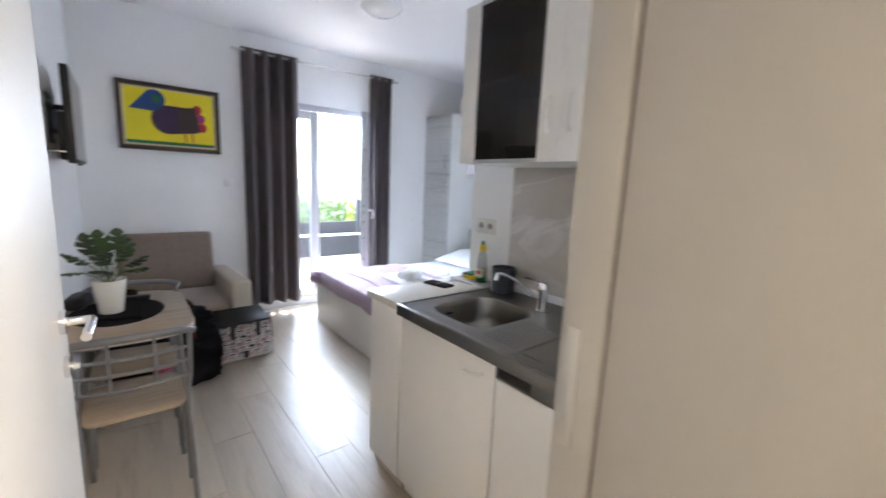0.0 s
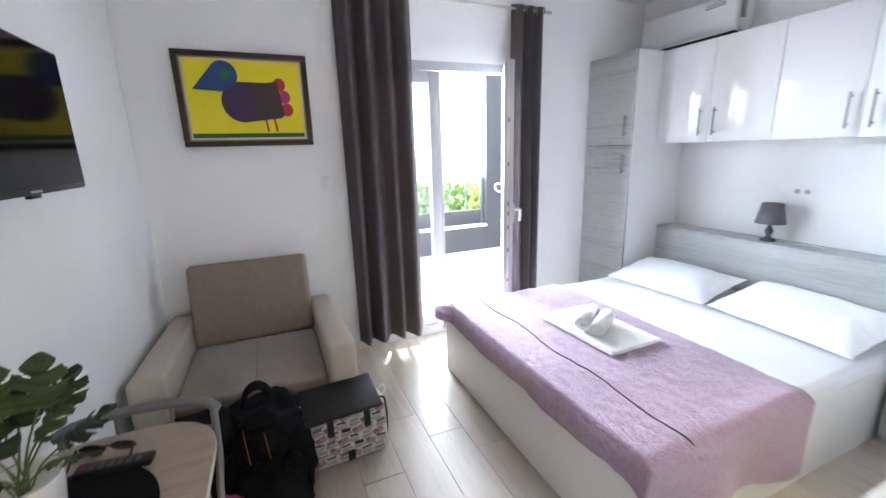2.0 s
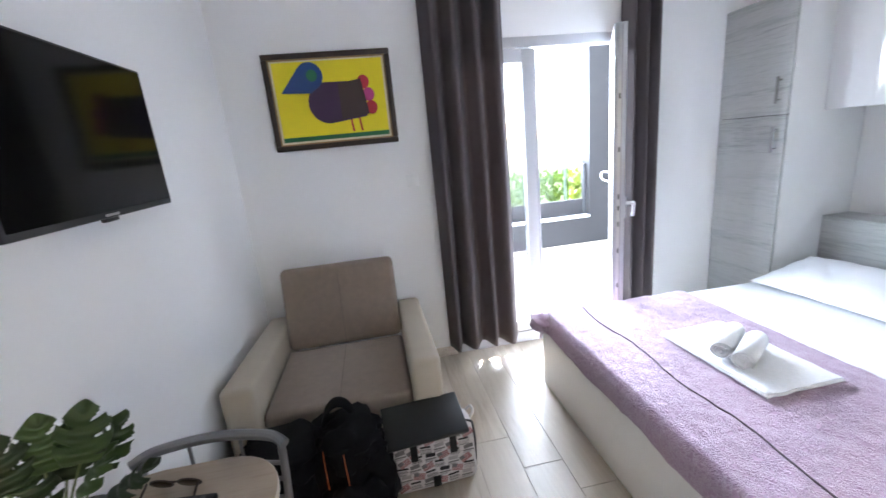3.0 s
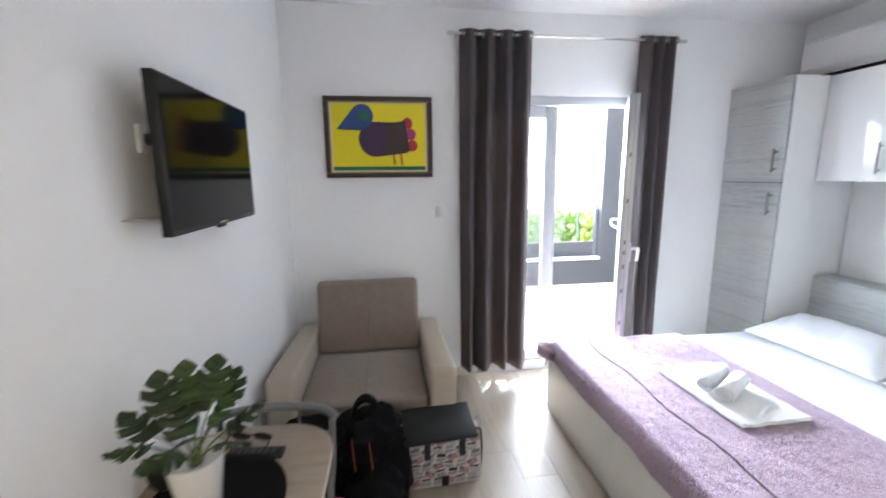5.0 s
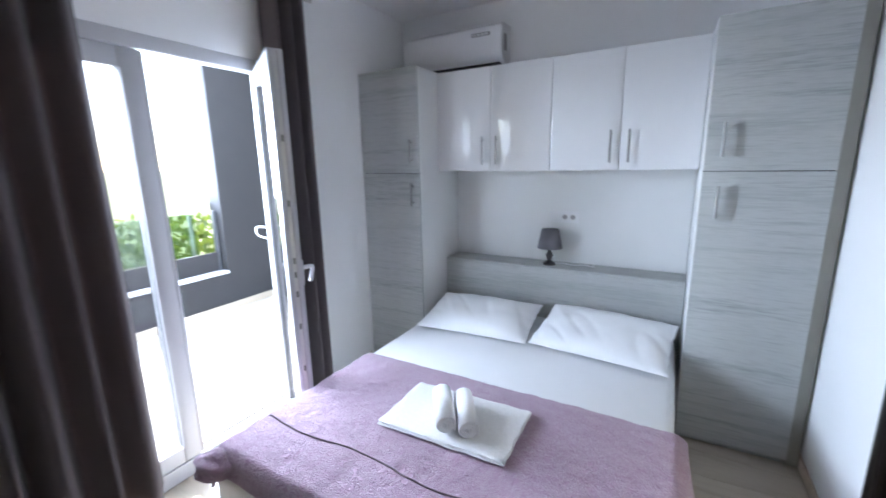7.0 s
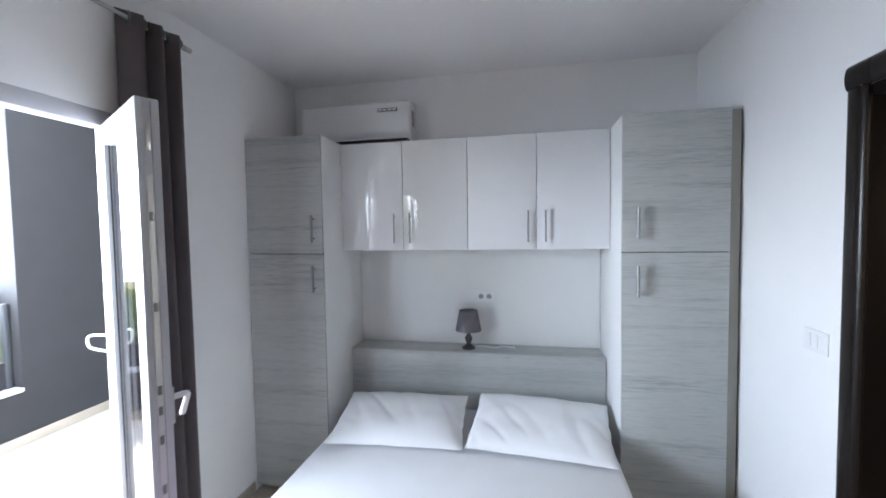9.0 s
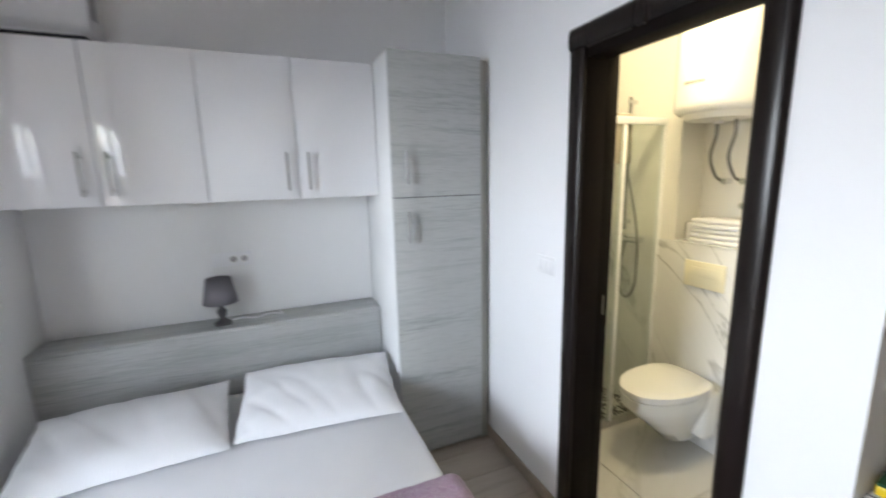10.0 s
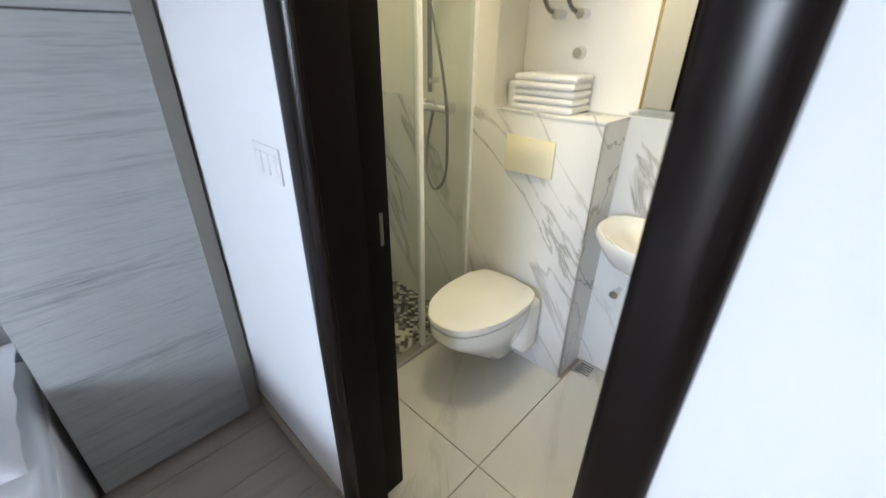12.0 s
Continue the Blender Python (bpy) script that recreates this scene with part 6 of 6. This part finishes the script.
for x in (-0.10, 0.04):
    part("union", rod(bmesh.new(), (x, 0, 1.185), (x, 0.05, 1.185), 0.024, 16), CHROME, sh)
part("lever", rod(bmesh.new(), (-0.03, 0.05, 1.20), (-0.03, 0.11, 1.225), 0.007, 8), CHROME, sh)
part("hose", tube(bmesh.new(), [(-0.03, 0.06, 1.165), (0.0, 0.07, 1.0), (-0.01, 0.08, 0.88), (-0.07, 0.09, 0.80), (-0.14, 0.09, 0.87), (-0.165, 0.10, 1.02), (-0.15, 0.10, 1.25), (-0.08, 0.105, 1.55), (0.0, 0.095, 1.72)], 0.007, 8), HANDLEBAR, sh, "ribbed steel hose")
ss = thing("shower_screen", "sliding glass shower screen in a pale metal frame", "shower screen", (3.125, 0.88, 0))
for y in (0.012, 0.33, 0.87):
    part("post", B(-0.014, y - 0.012, 0.035, 0.014, y + 0.012, 1.90, 0.002), PVC, ss)
part("bottom_track", B(-0.025, 0.002, 0.0, 0.025, 0.882, 0.034, 0.004), NICKEL, ss)
part("top_track", B(-0.02, 0.002, 1.90, 0.02, 0.882, 1.94, 0.003), PVC, ss)
for y0, y1, x in ((0.025, 0.36, -0.008), (0.32, 0.86, 0.008)):
    g = part("pane", B(x - 0.003, y0, 0.036, x + 0.003, y1, 1.90), SHOWERGLASS, ss)
    g.visible_shadow = False
solid("hanging_towel", B(-0.012, -0.10, -0.27, 0.012, 0.10, 0.012, 0.006, 2), material("beige_towel", (0.36, 0.32, 0.26), 1.0, vary=0.1, fine=500, bump=0.5), "beige towel hanging over the shower screen rail", "towel", (3.14, 1.24, 1.948))
solid("shower_floor", B(3.151, 0.882, -0.006, XE - 0.009, YB - 0.202, 0.012), MOSAIC, "patterned black and white shower floor tiles", "shower floor", kind="structure")
bs = thing("washbasin", "small white wall-mounted washbasin", "washbasin", (2.22, YS + 0.002, 0))
rings = []
bm = bmesh.new()


def basin_ring(s, z, dy=0.0):
    return [bm.verts.new((0.245 * s * math.cos(a), max(0.0, 0.17 + dy + (0.20 if math.sin(a) > 0 else 0.17) * s * math.copysign(abs(math.sin(a)) ** (1 if math.sin(a) > 0 else 0.5), math.sin(a))), z)) for a in [2 * math.pi * k / 36 for k in range(36)]]


for s, z, dy in ((0.35, 0.66, -0.03), (0.75, 0.73, 0), (0.96, 0.80, 0), (1.0, 0.83, 0), (0.97, 0.842, 0), (0.86, 0.838, 0.01), (0.70, 0.78, 0.02), (0.3, 0.73, 0.02)):
    rings.append(basin_ring(s, z, dy))
for a, b in zip(rings, rings[1:]):
    for k in range(36):
        bm.faces.new((a[k], a[(k + 1) % 36], b[(k + 1) % 36], b[k]))
bm.faces.new(rings[0][::-1])
bm.faces.new(rings[-1])
part("bowl", bm, PORCELAIN, bs, smooth=60)
part("waste_trap", tube(bmesh.new(), [(0, 0.15, 0.67), (0, 0.15, 0.52), (0, 0.10, 0.47), (0, 0.0, 0.48)], 0.018, 10), CHROME, bs)
part("mixer_tap", tube(bmesh.new(), [(0, 0.04, 0.83), (0, 0.04, 0.93), (0, 0.08, 0.95), (0, 0.14, 0.92)], 0.012, 10), CHROME, bs)
for x in (0.16, 0.06):
    v = thing("angle_valve", "small chrome angle valve under the washbasin", "valve", (2.22 + x, YS, 0.48), group="valves under the basin")
    part("body", rod(bmesh.new(), (0, 0, 0), (0, 0.045, 0), 0.012, 12), CHROME, v)
    part("knob", rod(bmesh.new(), (0, 0.045, 0), (0, 0.07, 0), 0.019, 14), CHROME, v)
mr = thing("mirror", "bathroom mirror with a thin bright metal edge", "mirror", (2.20, YS, 1.25))
part("plate", B(-0.26, 0.012, 0.0, 0.26, 0.018, 0.75), MIRROR, mr)
part("frame_edge", B(0.26, 0.0, 0.0, 0.268, 0.022, 0.75), material("brass_edge", (0.6, 0.42, 0.16), 0.2, 1.0), mr)
part("shelf", B(-0.27, 0.0, -0.012, 0.268, 0.11, -0.004, 0.002), SHOWERGLASS, mr)
part("backing", B(-0.259, 0.001, 0.001, 0.259, 0.011, 0.749), PVC, mr)
fd = thing("floor_drain", "square steel floor drain", "drain", (2.43, 0.745, 0.0045))
part("grate", B(-0.05, -0.05, 0, 0.05, 0.05, 0.003, 0.001), NICKEL, fd)
for k in range(5):
    part("slot", B(-0.035, -0.034 + 0.016 * k, 0.003, 0.035, -0.028 + 0.016 * k, 0.0034), BLACK, fd)
bl = thing("bathroom_lamp", "round lit warm ceiling lamp in the bathroom", "lamp", (2.62, 1.45, ZC))
part("diffuser", lathe([(0.02, -0.07), (0.10, -0.06), (0.135, -0.03), (0.14, 0.0)]), WARMGLOW, bl)

# ---- floor pieces ----
floor = bpy.data.objects["floor"]
plank = finish("plank", B(-0.099, -0.599, -0.006, 0.099, 0.599, 0.0, 0.0006, 1), PLANK)


def clip_plank(x0, y0, x1, y1):
    me = plank if (x1 - x0 > 0.196 and y1 - y0 > 1.196) else finish("plank", B(-(x1 - x0) / 2, -(y1 - y0) / 2, -0.006, (x1 - x0) / 2, (y1 - y0) / 2, 0.0, 0.001, 1), PLANK)
    ob = new("plank", me)
    ob.parent = floor
    ob.location = ((x0 + x1) / 2, (y0 + y1) / 2, 0)


STEP = {0: 2.98, 1: 2.58, 2: 3.38}
for c in range(-4, 17):
    x0, x1 = 0.07 + 0.2 * c + 0.001, 0.07 + 0.2 * (c + 1) - 0.001
    off = STEP[(c * 2) % 3] if c != 6 else 3.56
    south = -1.5 if x0 < 1.62 else YB - 0.01
    ca, cb_ = max(x0, XW - 0.28), min(x1, XE - 0.002)
    if cb_ - ca < 0.02:
        continue
    if x0 < XW - 0.1:
        north = YH
    else:
        north = YN
    for r in range(-5, 4):
        y0, y1 = max(off + 1.2 * r + 0.001, south), min(off + 1.2 * (r + 1) - 0.001, north)
        if y1 - y0 > 0.03:
            clip_plank(ca, y0, cb_, y1)
# bathroom floor tiles, with their dimmer light put into the marble colour
for x0, y0, x1, y1 in ((1.80, 0.682, 2.478, 1.518), (1.80, 1.522, 2.478, YB - 0.012), (2.482, 0.882, 3.098, 1.518), (2.482, 1.522, 3.098, YB - 0.012)):
    ob = new("tile", finish("tile", B(x0, y0, -0.006, x1, y1, 0.004, 0.001, 1), SHADEDMARBLE))
    ob.parent = floor
balf = bpy.data.objects["balcony_floor"]
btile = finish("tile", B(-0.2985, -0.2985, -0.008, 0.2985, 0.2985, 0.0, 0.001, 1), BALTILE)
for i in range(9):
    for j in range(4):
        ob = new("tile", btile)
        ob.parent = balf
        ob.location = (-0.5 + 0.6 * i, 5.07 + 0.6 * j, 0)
